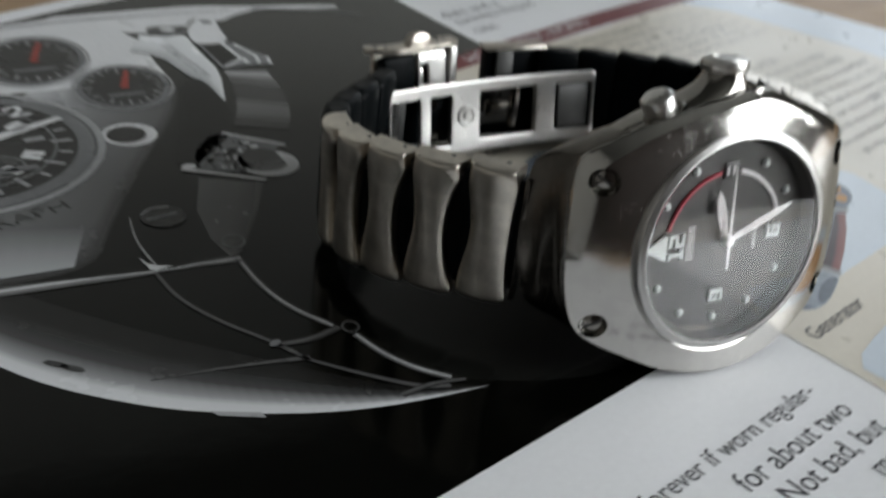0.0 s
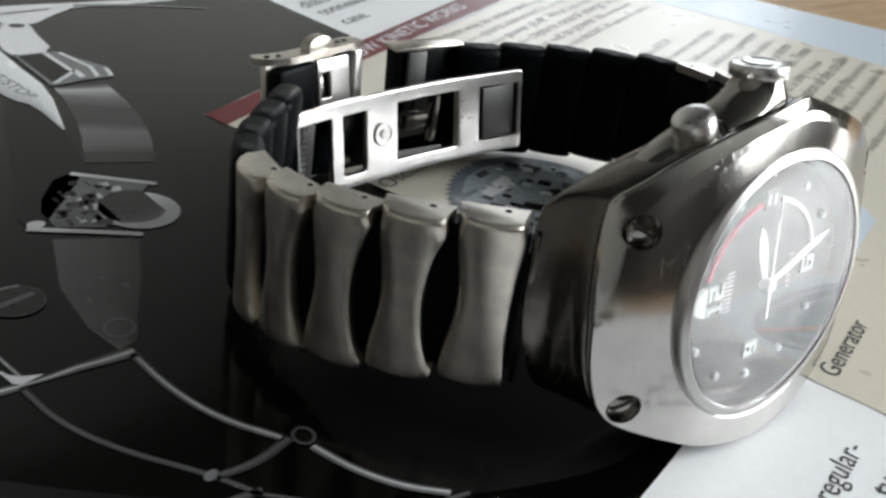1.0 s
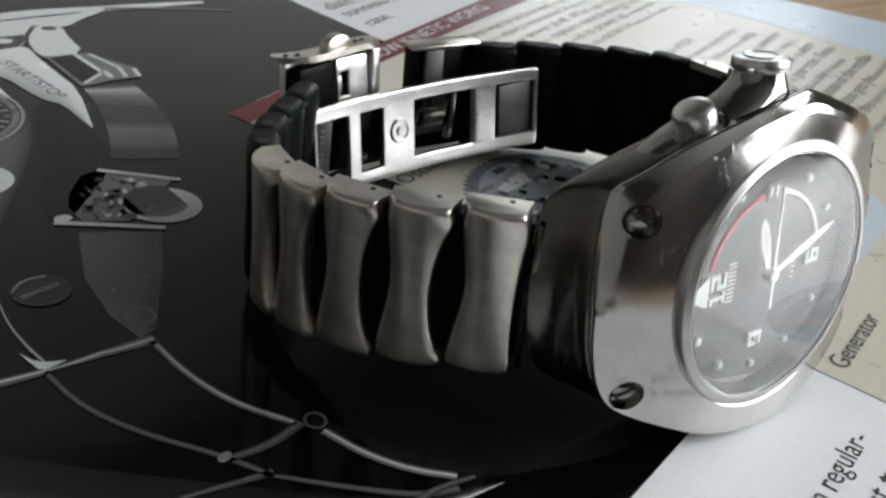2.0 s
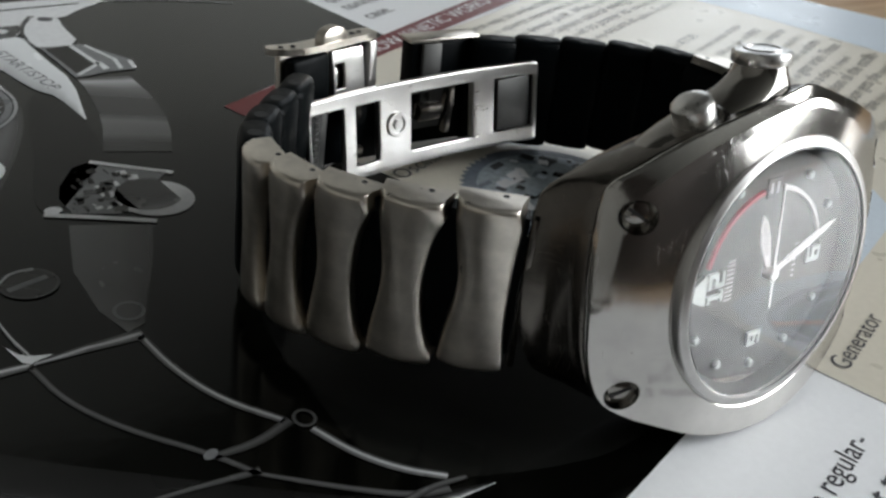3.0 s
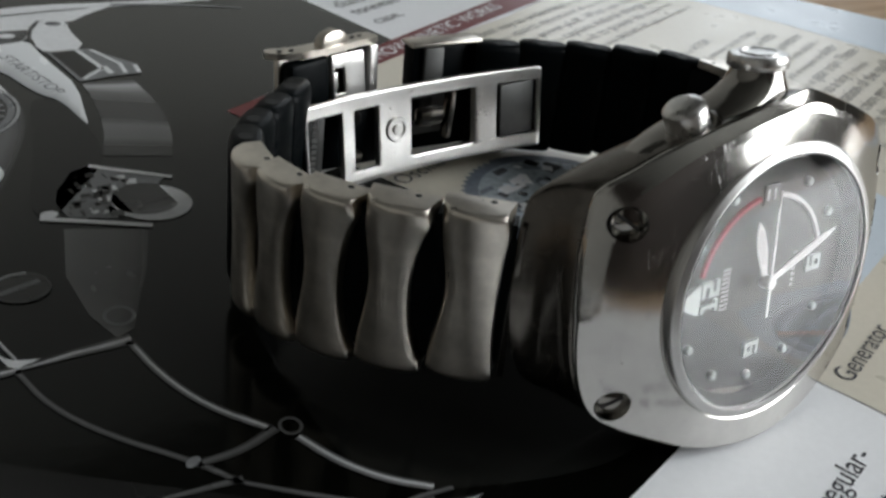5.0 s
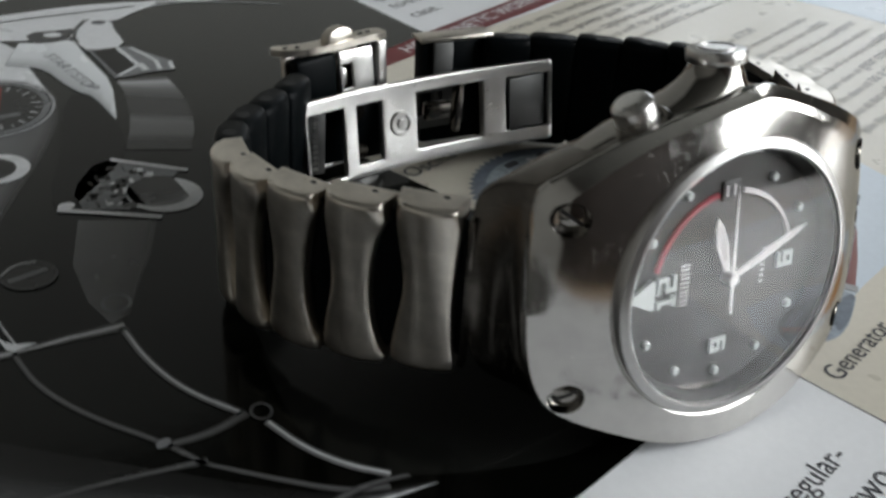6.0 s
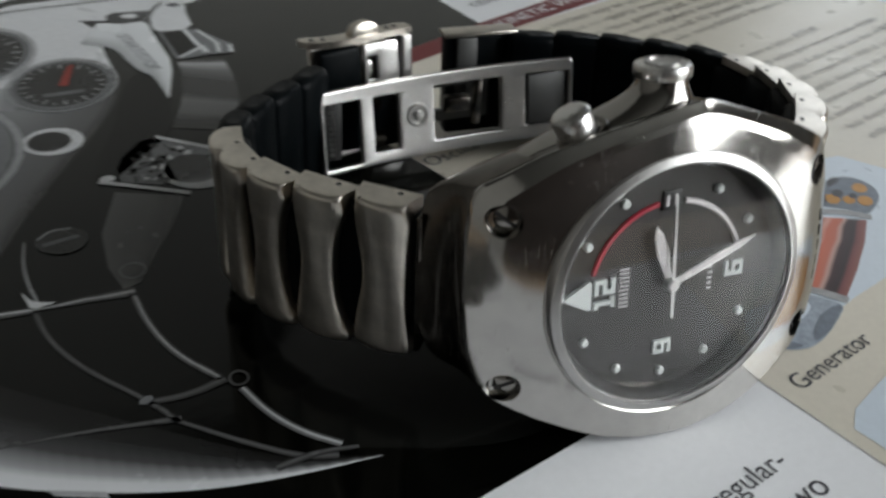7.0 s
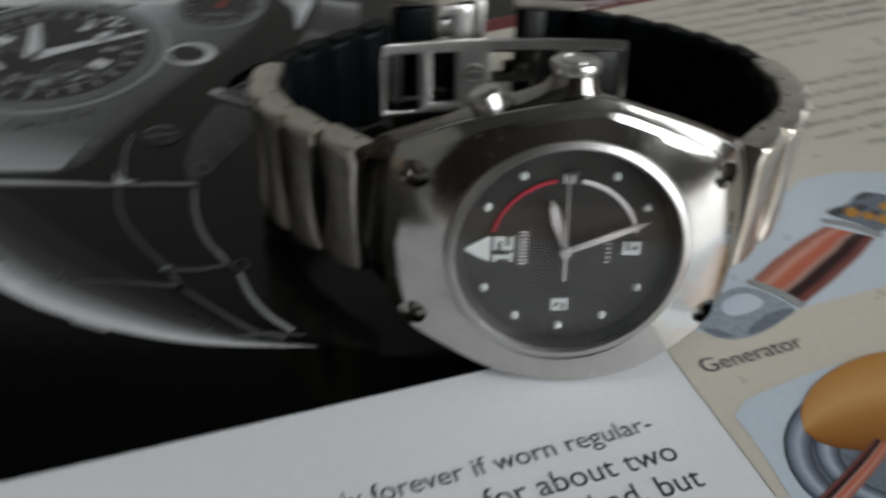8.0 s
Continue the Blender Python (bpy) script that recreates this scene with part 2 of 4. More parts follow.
def mesh_of(name, bm, mat, m=None, sharp=35):
    bmesh.ops.recalc_face_normals(bm, faces=bm.faces)
    me = bpy.data.meshes.new(name)
    bm.to_mesh(me)
    bm.free()
    me.transform(Matrix.Scale(MM, 4))
    if m is not None:
        me.transform(m)
    me.materials.append(mat)
    me.polygons.foreach_set("use_smooth", [True] * len(me.polygons))
    me.set_sharp_from_angle(angle=radians(sharp))
    return me


def part(name, bm, mat, parent, label="", m=None, sharp=35):
    """Links a bmesh as one mesh object under a thing or a part."""
    ob = new(name, mesh_of(name, bm, mat, m, sharp))
    ob.parent = parent
    return tagged(ob, label=label)


def thing(name, label, category, kind=""):
    ob = new(name)
    ob.empty_display_size = 0.01
    return tagged(ob, label=label, category=category, kind=kind)


def box(x0, x1, y0, y1, z0, z1, bevel=0.0, bm=None, seg=2):
    b = bmesh.new()
    bmesh.ops.create_cube(b, size=1.0, matrix=Matrix.Translation(((x0 + x1) / 2, (y0 + y1) / 2, (z0 + z1) / 2)) @ Matrix.Diagonal((x1 - x0, y1 - y0, z1 - z0, 1)))
    if bevel:
        bmesh.ops.bevel(b, geom=b.edges[:], offset=bevel, segments=seg, affect="EDGES", profile=0.5)
    return joined(bm, b)


def joined(bm, b):
    if bm is None:
        return b
    me = bpy.data.meshes.new("tmp")
    b.to_mesh(me)
    b.free()
    bm.from_mesh(me)
    bpy.data.meshes.remove(me)
    return bm


def loft(rings, cap=True, bm=None, closed=True):
    """Skins rings of points, each a list of equal length."""
    b = bmesh.new()
    rows = [[b.verts.new(p) for p in ring] for ring in rings]
    n = len(rows[0])
    for r, s in zip(rows, rows[1:]):
        for i in range(n if closed else n - 1):
            b.faces.new((r[i], r[(i + 1) % n], s[(i + 1) % n], s[i]))
    if cap:
        b.faces.new(rows[0][::-1])
        b.faces.new(rows[-1])
    return joined(bm, b)


def lathe(profile, n=40, centre=(0, 0), axis="y", cap=True, bm=None):
    """Turns (radius, height) pairs round the axis: y for the dial side, z for upright things."""
    rings = []
    for r, h in profile:
        ring = []
        for i in range(n):
            a = 2 * math.pi * i / n
            u, v = centre[0] + r * math.cos(a), centre[1] + r * math.sin(a)
            ring.append((u, h, v) if axis == "y" else (u, v, h))
        rings.append(ring)
    return loft(rings, cap, bm)


def flat(points, z, bm=None):
    """A flat printed shape on the page."""
    b = bmesh.new()
    f = b.faces.new([b.verts.new((x, y, z)) for x, y in points])
    if f.calc_area() and f.normal.z < 0:
        f.normal_flip()
    bmesh.ops.triangulate(b, faces=b.faces[:])
    return joined(bm, b)


def smooth(points, rounds=2, closed=False):
    """Cuts the corners of a line of points."""
    for _ in range(rounds):
        out = [] if closed else [points[0]]
        pairs = zip(points, points[1:] + points[:1]) if closed else zip(points, points[1:])
        for (ax, ay), (bx, by) in pairs:
            out += [(ax * 0.75 + bx * 0.25, ay * 0.75 + by * 0.25), (ax * 0.25 + bx * 0.75, ay * 0.25 + by * 0.75)]
        points = out if closed else out + [points[-1]]
    return points


def strip(a, b, z, bm=None):
    """A printed strip between two lines of equally many points, with UVs along and across it."""
    g = bmesh.new()
    uv = g.loops.layers.uv.new("UVMap")
    n = len(a)
    va, vb = [g.verts.new((*p, z)) for p in a], [g.verts.new((*p, z)) for p in b]
    for i in range(n - 1):
        f = g.faces.new((va[i], va[i + 1], vb[i + 1], vb[i]))
        for loop, c in zip(f.loops, ((i, 0), (i + 1, 0), (i + 1, 1), (i, 1))):
            loop[uv].uv = (c[0] / (n - 1), c[1])
    return joined(bm, g)


def stroke(points, widths, z, bm=None, rounds=2):
    """A printed line along points; widths: one number, or first and last."""
    pts = smooth(points, rounds)
    w0, w1 = widths if isinstance(widths, tuple) else (widths, widths)
    a, b = [], []
    for i, (x, y) in enumerate(pts):
        p, q = pts[max(i - 1, 0)], pts[min(i + 1, len(pts) - 1)]
        d = Vector((q[0] - p[0], q[1] - p[1])).normalized()
        w = (w0 + (w1 - w0) * i / (len(pts) - 1)) / 2
        a.append((x - d.y * w, y + d.x * w))
        b.append((x + d.y * w, y - d.x * w))
    return strip(a, b, z, bm)


def oval(cx, cy, rx, ry, turn=0.0, n=36):
    c, s = math.cos(radians(turn)), math.sin(radians(turn))
    return [(cx + rx * math.cos(2 * math.pi * i / n) * c - ry * math.sin(2 * math.pi * i / n) * s,
             cy + rx * math.cos(2 * math.pi * i / n) * s + ry * math.sin(2 * math.pi * i / n) * c) for i in range(n)]


def hoop(cx, cy, rx, ry, w, z, turn=0.0, bm=None):
    o, i = oval(cx, cy, rx, ry, turn), oval(cx, cy, rx - w, ry - w, turn)
    return strip(o + o[:1], i + i[:1], z, bm)


def words(body, width, origin, turn, z, height=None):
    """The mesh of a line of writing, lying on the page, that starts at origin and is width long."""
    cu = bpy.data.curves.new("words", "FONT")
    cu.body = body
    ob = new("words", cu)
    me = bpy.data.meshes.new_from_object(ob.evaluated_get(bpy.context.evaluated_depsgraph_get()))
    bpy.data.objects.remove(ob)
    bpy.data.curves.remove(cu)
    co = np.array([v.co for v in me.vertices])
    x0, x1 = co[:, 0].min(), co[:, 0].max()
    s = width / (x1 - x0)
    sy = s if height is None else height / 0.73
    g = bmesh.new()
    g.from_mesh(me)
    bpy.data.meshes.remove(me)
    g.transform(pose(*origin, z, 0, 0, turn) @ Matrix.Diagonal((s, sy, 1, 1)) @ Matrix.Translation((-x0, 0, 0)))
    return g

# ---- room, window and table ----


def slab(name, x0, x1, y0, y1, z0, z1, mat, label, category):
    ob = new(name, mesh_of(name, box(x0 * 1000, x1 * 1000, y0 * 1000, y1 * 1000, z0 * 1000, z1 * 1000), mat))
    return tagged(ob, label, category, kind="structure")


# unseen room shell, added to close the place and give the steel its reflections
R, W = ROOM, WIN
slab("floor", R["x0"], R["x1"], R["y0"], R["y1"], R["z0"] - 0.1, R["z0"], M_FLOOR, "dark brown floor of a dim room", "floor")
slab("ceiling", R["x0"], R["x1"], R["y0"], R["y1"], R["z1"], R["z1"] + 0.1, M_CEIL, "unseen dark grey painted ceiling, toned for reflections", "ceiling")
slab("wall_west", R["x0"] - 0.1, R["x0"], R["y0"], R["y1"], R["z0"], R["z1"], M_WALL, "unseen plain painted wall, toned for reflections", "wall")
slab("wall_north", R["x0"], R["x1"], R["y1"], R["y1"] + 0.1, R["z0"], R["z1"], M_NORTH, "unseen plain painted wall, toned for reflections", "wall")
slab("wall_south", R["x0"], R["x1"], R["y0"] - 0.1, R["y0"], R["z0"], R["z1"], M_SOUTH, "unseen dark brown wall, toned for reflections", "wall")
wall_east = tagged(new("wall_east"), "painted wall round a wide window opening", "wall", kind="structure")
V = WIN_FILL
for y0, y1, z0, z1 in ((R["y0"], W["y0"], R["z0"], R["z1"]), (W["y1"], V["y0"], R["z0"], R["z1"]), (V["y1"], R["y1"], R["z0"], R["z1"]),
                       (W["y0"], W["y1"], R["z0"], W["z0"]), (W["y0"], W["y1"], W["z1"], R["z1"]), (V["y0"], V["y1"], R["z0"], V["z0"]), (V["y0"], V["y1"], V["z1"], R["z1"])):
    part("wall_section", box(R["x1"] * 1000, R["x1"] * 1000 + 100, y0 * 1000, y1 * 1000, z0 * 1000, z1 * 1000), M_WALL, wall_east)


def window(name, w):
    frame_ob = tagged(new(name), "white painted window frame with two lights", "window", kind="structure")
    ym = (w["y0"] + w["y1"]) / 2
    for y0, y1, z0, z1 in ((w["y0"], w["y0"] + 0.05, w["z0"], w["z1"]), (w["y1"] - 0.05, w["y1"], w["z0"], w["z1"]), (ym - 0.03, ym + 0.03, w["z0"] + 0.05, w["z1"] - 0.05),
                           (w["y0"] + 0.05, w["y1"] - 0.05, w["z0"], w["z0"] + 0.05), (w["y0"] + 0.05, w["y1"] - 0.05, w["z1"] - 0.05, w["z1"])):
        part("frame_bar", box(R["x1"] * 1000 - 30, R["x1"] * 1000 - 2, y0 * 1000, y1 * 1000, z0 * 1000, z1 * 1000, 3), M_FRAME, frame_ob)


window("window_1", W)
window("fill_window", V)

table = thing("table", "light brown oak table top with fine straight grain", "table")
part("tabletop", box(-230, 700, -104, 650, -28, -2.6, 2), M_WOOD, table)
for x in (-190, 660):
    for y in (-72, 610):
        part("leg", box(x - 30, x + 30, y - 30, y + 30, -750, -28, 3), M_WOOD, table)

# ---- the magazine ----
Z = [0.0 + 0.04 * i for i in range(12)]
magazine = thing("magazine", "open glossy magazine with a black photo page and a beige panel", "magazine")
PAGE = [(-150, 118), (-62, 163), (22, 196), (132, 146), (152, 112), (171, 83), (205, 22), (198, -20), (174, -98), (66, -70), (20, -66), (-150, -101)]


def page_block():
    rings = []
    for z, inset in ((-2.55, 0.0), (-1.7, 0.25), (-1.3, -0.1), (-0.6, 0.2), (-0.02, 0.0)):
        rings.append([(x * (1 - inset / 150), y * (1 - inset / 150), z) for x, y in PAGE])
    return loft(rings)


part("page_block", page_block(), I_PAPER, magazine, "white coated paper pages")

# black photo area: from the page's far edge down to the text column, left of the panel
PANEL_L = [(-18.5, 96.5), (-2.5, 58), (17, 2.5), (25.5, -24), (31.8, -43.6)]
# its near-left arm lies out of view, added to darken the bezel's reflection
photo = part("photo", flat([(-149, -99), (-59, -71.5), (-75.0, -21.1), (-67.8, -18.9), (15.6, 6.8), (-2.5, 58), (-18.5, 96.5), (27, 118), (21, 143), (12, 184), (-60, 158), (-149, 110)], Z[1]), I_PHOTO_VEIL, magazine, "black photograph of a chronograph, printed")
panel = part("beige_panel", flat([*PANEL_L, (38.6, -65), (66, -69), (120, -83), (172, -96), (190, -30), (168, 5), (143, 66), (137, 81), (129, 101), (112, 132), (100, 141), (60, 123)], Z[2]), I_BEIGE, magazine, "beige printed panel with small text")
part("blue_border", flat([(100, 141), (112, 132), (129, 101), (137, 81), (143, 66), (168, 5), (190, -30), (196.6, -20), (203, 9), (204, 22), (170.4, 83), (151.4, 112), (132, 145)], Z[3]), I_BLUE, panel, "pale blue printed border")
banner = part("banner", flat([(-18.5, 96.5), (-17, 91.8), (21.5, 108.8), (70, 128.5), (116, 146), (112, 153), (61, 132.5), (27.4, 118), (-9, 100.6)], Z[4]), I_RED, magazine, "dark red printed title banner")
part("title", words("HOW KINETIC WORKS", 49, (19.0, 109.0), 23.9, Z[5], 3.6), I_PAPER, banner, "white printed capitals")

# text lines that can be read
for body, width, x, y, turn in (("case.", 9.0, 29.5, 127.0, 22), ("tonneau-shaped", 31, 27.5, 133.2, 22), ("dials and a", 22, 26, 138.0, 22)):
    part("text_line", words(body, width, (x, y), turn, Z[1]), I_TEXT, magazine)
for body, width, x, y in (("ly forever if worn regular-", 40.8, -26.8, -23.6), ("for about two", 25.6, -10.0, -23.9), ("Not bad, but", 23.4, -5.6, -27.4), ("most", 9.0, 9.0, -27.5)):
    part("text_line", words(body, width, (x, y), 17.2, Z[1]), I_TEXT, magazine)
part("caption", words("Generator", 16.2, (21.4, -1.7), 18.5, Z[4]), I_TEXT, panel)
part("caption", words("Oscilla", 11.0, (-4.0, 63.0), 20.5, Z[4]), I_TEXT, panel)

# small text of the panel, as bars word by word
rng = random.Random(4)


TEXT_TURN = 20.0


def text_place(u, v):
    """A place on the panel, u along its lines of text and v down from the first one."""
    c, q = math.cos(radians(TEXT_TURN)), math.sin(radians(TEXT_TURN))
    return 24 + u * c + v * q, 103.4 + u * q - v * c


def text_bars(start, end, v, height, skip, g):
    """Short upright bars for letters that cannot be read, word by word along one line."""
    u, left = start, 0
    while u < end - 0.6:
        if skip and skip[0] < u + 0.7 < skip[1]:
            u, left = skip[1], 0
            continue
        if left == 0:
            left = rng.randint(2, 9)
            u += 0.95
        left -= 1
        w = rng.uniform(0.4, 0.85)
        lo, hi = (-0.35 if rng.random() < 0.1 else 0.0), (1.4 if rng.random() < 0.25 else 1.0)
        q = ((u, v - lo * height), (u + w, v - lo * height), (u + w, v - hi * height), (u, v - hi * height))
        g.faces.new([g.verts.new((*text_place(*p), Z[4])) for p in q])
        u += w + rng.uniform(0.3, 0.5)


# each line: its distance down, its two ends, where its readable words begin, the words and their length
PANEL_LINES = (
    (-1.6, 6, 84, 25.2, "best way to understand", 35.5), (2.4, 6, 86, 33.0, "quartz movement is", 30), (6.4, 6, 85, 37.0, "power plant. What", 29), (10.4, 6, 88, 41.0, "capture natural energy", 38),
    (14.4, 6, 87, 46.5, "it to power its", 24.5), (18.4, 6, 88, 51.0, "occurs in", 15), (22.4, 6, 40, 0, "", 0), (32.8, 40, 69, 59.6, "ATOR", 9),
    (37.2, 14, 85.5, 77.0, "trans-", 8.5), (41.5, 14, 87, 80.3, "into", 6.7), (45.9, 14, 93, 81.5, "wearer", 11.5), (50.2, 14, 91.5, 0, "", 0), (54.5, 14, 93, 83.5, "ulator", 9.5),
    (58.9, 22, 94.6, 65.6, "gear train. Those", 28.8), (63.2, 30, 88, 60.3, "to a tiny", 14.2), (67.5, 30, 96.8, 58.5, "tation of the oscilla-", 38), (71.9, 34, 97, 57.7, "ction gets the", 24),
    (76.2, 38, 96, 54.0, "is the", 9.5), (80.5, 40, 97, 0, "", 0), (84.8, 42, 95, 0, "", 0), (89.1, 42, 97, 0, "", 0), (93.4, 44, 78, 0, "", 0))
bars = bmesh.new()
for v, start, end, u, body, width in PANEL_LINES:
    text_bars(start, end, v, 1.25, (u - 0.3, u + width + 0.4) if body else None, bars)
    if body:
        part("text_line", words(body, width, text_place(u, v), TEXT_TURN, Z[4]), I_SMALL, panel)
tagged(part("text_block", bars, I_BARS, panel), kind="stuff")

# generator drawing: copper coil on a grey foot, over a pale blue ground
generator = part("generator_drawing", flat(smooth([(17, 7.5), (26.5, 5.6), (37, 11.0), (53, 16.4), (72, 23), (70, 47), (52, 47), (42, 38), (30, 24)], 1, True), Z[3]), I_BLUE, magazine, "printed drawing of a copper coil")
part("coil", strip([(33.4, 18.2), (38, 22.8), (43.5, 27.4), (49, 31.4)], [(39.6, 12.6), (45.5, 17.6), (51.5, 23.2), (56.2, 28.4)], Z[4]), I_COPPER, generator, "red-brown printed copper coil")
part("coil_foot", flat(smooth([(31.6, 17), (35.6, 14.2), (38.2, 11.2), (36, 9.4), (31, 6), (27, 4.6), (23.5, 5.6), (21.5, 9), (25, 13.5)], 2, True), Z[4]), I_FOOTBLUE, generator, "grey printed foot")
part("foot_shade", flat(smooth([(38.2, 11.6), (36, 9.5), (31, 6.1), (28.5, 5.8), (31.5, 9.0), (35, 11.2)], 2, True), Z[5]), I_STEELBLUE, generator)
part("foot_shade", flat(smooth([(22.6, 7.4), (25.8, 6.8), (27.4, 5.2), (24.4, 5.4)], 2, True), Z[5]), I_STEELBLUE, generator)
part("foot_shine", flat(smooth([(26.6, 12.6), (31.2, 15.4), (34.2, 12.8), (30.5, 10.2), (27, 9.6)], 2, True), Z[5]), I_BLUE, generator)
part("coil_collar", stroke([(32.4, 17.6), (36.2, 15.4), (39.2, 11.8)], (1.3, 1.7), Z[6]), I_SOFT, generator, "pale grey printed collar")
part("coil_head", flat(smooth([(50.4, 35.4), (53, 36.6), (55.5, 38), (57.6, 40.4), (61, 41), (63.4, 39.6), (64.4, 36.5), (63, 33.4), (60, 31), (57.2, 29.6), (55, 32), (51.5, 33.8)], 1, True), Z[4]), I_STEELBLUE, generator, "dark printed end piece")
part("coil_collar", stroke([(48.8, 32.8), (53.4, 31.8), (57.4, 28.8)], (1.2, 1.7), Z[6]), I_SOFT, generator, "pale grey printed collar")
part("head_shade", flat(smooth([(50.2, 35), (52.4, 36.6), (54.4, 36.6), (53.6, 34.6), (51.4, 34)], 1, True), Z[5]), I_TEXT, generator)
part("head_shade", flat(smooth([(56.2, 38.4), (57.8, 40.6), (60.5, 41), (59.5, 39.4)], 1, True), Z[5]), I_TEXT, generator)
for x, y, r in ((54.9, 35.2, 1.6), (57.4, 34.2, 1.3), (59.8, 33.2, 1.6), (61.6, 36.8, 1.6)):
    part("winding", flat(oval(x, y, r, r * 0.75, 40), Z[5]), I_AMBER, generator, "amber printed dot")
for x, y, r in ((56.8, 36.4, 1.3), (58.8, 35.0, 0.9)):
    part("winding_gap", flat(oval(x, y, r, r * 0.7, 40), Z[6]), I_TEXT, generator)

# amber disc drawing in a steel-blue ring
disc = part("disc_drawing", flat(smooth([(21.4, -6.6), (33, -0.8), (45, 3.4), (60, 7), (72, 4), (64, -31), (36, -37), (26, -24), (23.4, -12)], 1, True), Z[3]), I_BLUE, magazine, "printed drawing of an amber disc")
part("disc_ring", flat(oval(46, -15.0, 19.5, 14.5, 6), Z[4]), I_STEELBLUE, disc, "steel-blue printed ring")
part("ring_band", hoop(46, -15.0, 19.4, 14.4, 3.4, Z[5], 6), I_BAND, disc, "steel-blue printed band")
part("ring_band", hoop(46.3, -14.6, 15.9, 11.0, 3.2, Z[5], 6), I_BAND, disc, "steel-blue printed band")
part("amber_face", strip(smooth([(30.4, -10.6), (30.8, -7.0), (35, -1.6), (42, 2.6), (48, 4), (58, 3.4)], 3), smooth([(30.4, -10.8), (31.8, -13.2), (37, -14.2), (44, -15), (52, -14.8), (62, -12)], 3), Z[6]), I_ORANGE, disc, "amber printed disc face")
part("spring_arm", stroke([(40, -12.8), (36.6, -16.2), (32.8, -19.6), (29.4, -22.6)], (2.2, 2.8), Z[7]), I_COPPER, disc, "brown printed arm")

disc.location = (0.0012, -0.0014, 0)

# gear drawing inside the bracelet
gear = part("gear_drawing", flat([(16 + (r := 15.2 if i % 2 else 14.3) * math.cos(math.pi * i / 60), 50 + r * math.sin(math.pi * i / 60)) for i in range(120)], Z[4]), I_STEELBLUE, magazine, "grey-blue printed drawing of a toothed wheel")
part("gear_face", flat(oval(16.6, 50.2, 12.8, 12.8), Z[5]), ink("gear_tone_print", (0.40, 0.46, 0.50), 0.36, 0.4), gear)
gr = random.Random(21)
gear_tones = (I_TEXT, I_BLUE, I_DIALBLACK, I_STEELBLUE, I_PAPER)
for i in range(90):
    a, rr = gr.uniform(0, 6.28), 11.8 * math.sqrt(gr.uniform(0.02, 1))
    cx, cy, w, h, b = 16.6 + rr * math.cos(a), 50.2 + rr * math.sin(a), gr.uniform(0.6, 2.0), gr.uniform(0.4, 1.1), gr.uniform(0, 3)
    g = flat([(cx + u * math.cos(b) - v * math.sin(b), cy + u * math.sin(b) + v * math.cos(b)) for u, v in ((-w, -h), (w * 0.8, -h * 1.1), (w, h * 0.8), (-w * 0.7, h))], Z[6] + 0.004 * (i % 9))
    part("gear_slot", g, gear_tones[i % 5], gear)

# the printed chronograph
M1, M2, M3, M4, M5 = Z[2], Z[3], Z[4], Z[5], Z[6]
case_a = smooth([(-105.5, 44.5), (-87, 44), (-74, 45.5), (-70, 57), (-62, 75), (-53, 92), (-48.5, 105), (-49, 116)], 2)
case_b = smooth([(-123, 108), (-105, 100), (-96, 96), (-92, 98), (-88, 100), (-80, 106), (-74, 112), (-70, 118)], 2)
chrono = part("printed_case", strip(case_b, case_a, M1), I_BRUSH, magazine, "printed grey brushed watch case")
part("case_foot", strip(smooth([(-108, 47.0), (-96, 46.4), (-86, 46.2), (-77, 46.6)], 2), smooth([(-111, 66), (-98, 63), (-87, 61), (-74, 57)], 2), M1 + 0.01), I_FOOT, chrono)
part("case_top", flat(smooth([(-123.5, 107), (-49, 112), (-50, 122), (-51, 138), (-62, 147), (-90, 144), (-124, 122)], 1, True), M1 + 0.02), I_LIGHT, chrono)
part("top_rim", stroke([(-108, 131), (-78, 145), (-49, 151), (-25, 152), (1, 150)], (7.0, 1.5), M2), I_LIGHT, chrono)
part("top_rim_line", stroke([(-106, 134), (-78, 146), (-49, 149.5), (-25, 150.5)], 0.7, M3), I_TEXT, chrono)


def printed_dial(x, y, rx, ry, turn, hand):
    d = part("printed_dial", flat(oval(x, y, rx, ry, turn), M3), I_DIALBLACK, magazine, "printed black dial with white marks")
    part("dial_ring", hoop(x, y, rx * 1.12, ry * 1.12, rx * 0.14, M4, turn), I_MID, d)
    part("dial_edge", hoop(x, y, rx * 1.22, ry * 1.22, rx * 0.07, M4, turn), I_SOFT, d)
    g = None
    for i in range(24):
        a = 2 * math.pi * i / 24
        p = [(x + k * rx * math.cos(a), y + k * ry * math.sin(a)) for k in ((0.82, 0.93) if i % 2 else (0.74, 0.93))]
        g = stroke(p, 0.035 * rx + (0.25 if i % 2 == 0 else 0.1), M4, g, 0)
    tagged(part("minute_scale", g, I_SOFT, d), kind="stuff")
    if hand:
        part("printed_hand", stroke([(x, y - 0.1 * ry), (x + 0.25 * rx, y + 0.85 * ry)], (1.6, 0.9), M5, None, 0), ink("orange_red_print", (0.30, 0.028, 0.018), 0.3), d, "orange-red printed hand")
        part("dial_bar", stroke([(x - 0.45 * rx, y - 0.45 * ry), (x + 0.45 * rx, y - 0.4 * ry)], 1.3, M4, None, 0), I_MID, d)
    return d


printed_dial(-73.5, 126, 9.2, 11.5, -10, True)
printed_dial(-58.5, 109.7, 8.0, 9.3, -10, True)
big = printed_dial(-89, 88, 19.0, 19.5, 0, False)
part("printed_hand", stroke([(-92, 86), (-84, 91), (-72, 97.5)], (3.4, 1.4), M5, None, 0), I_LIGHT, big)
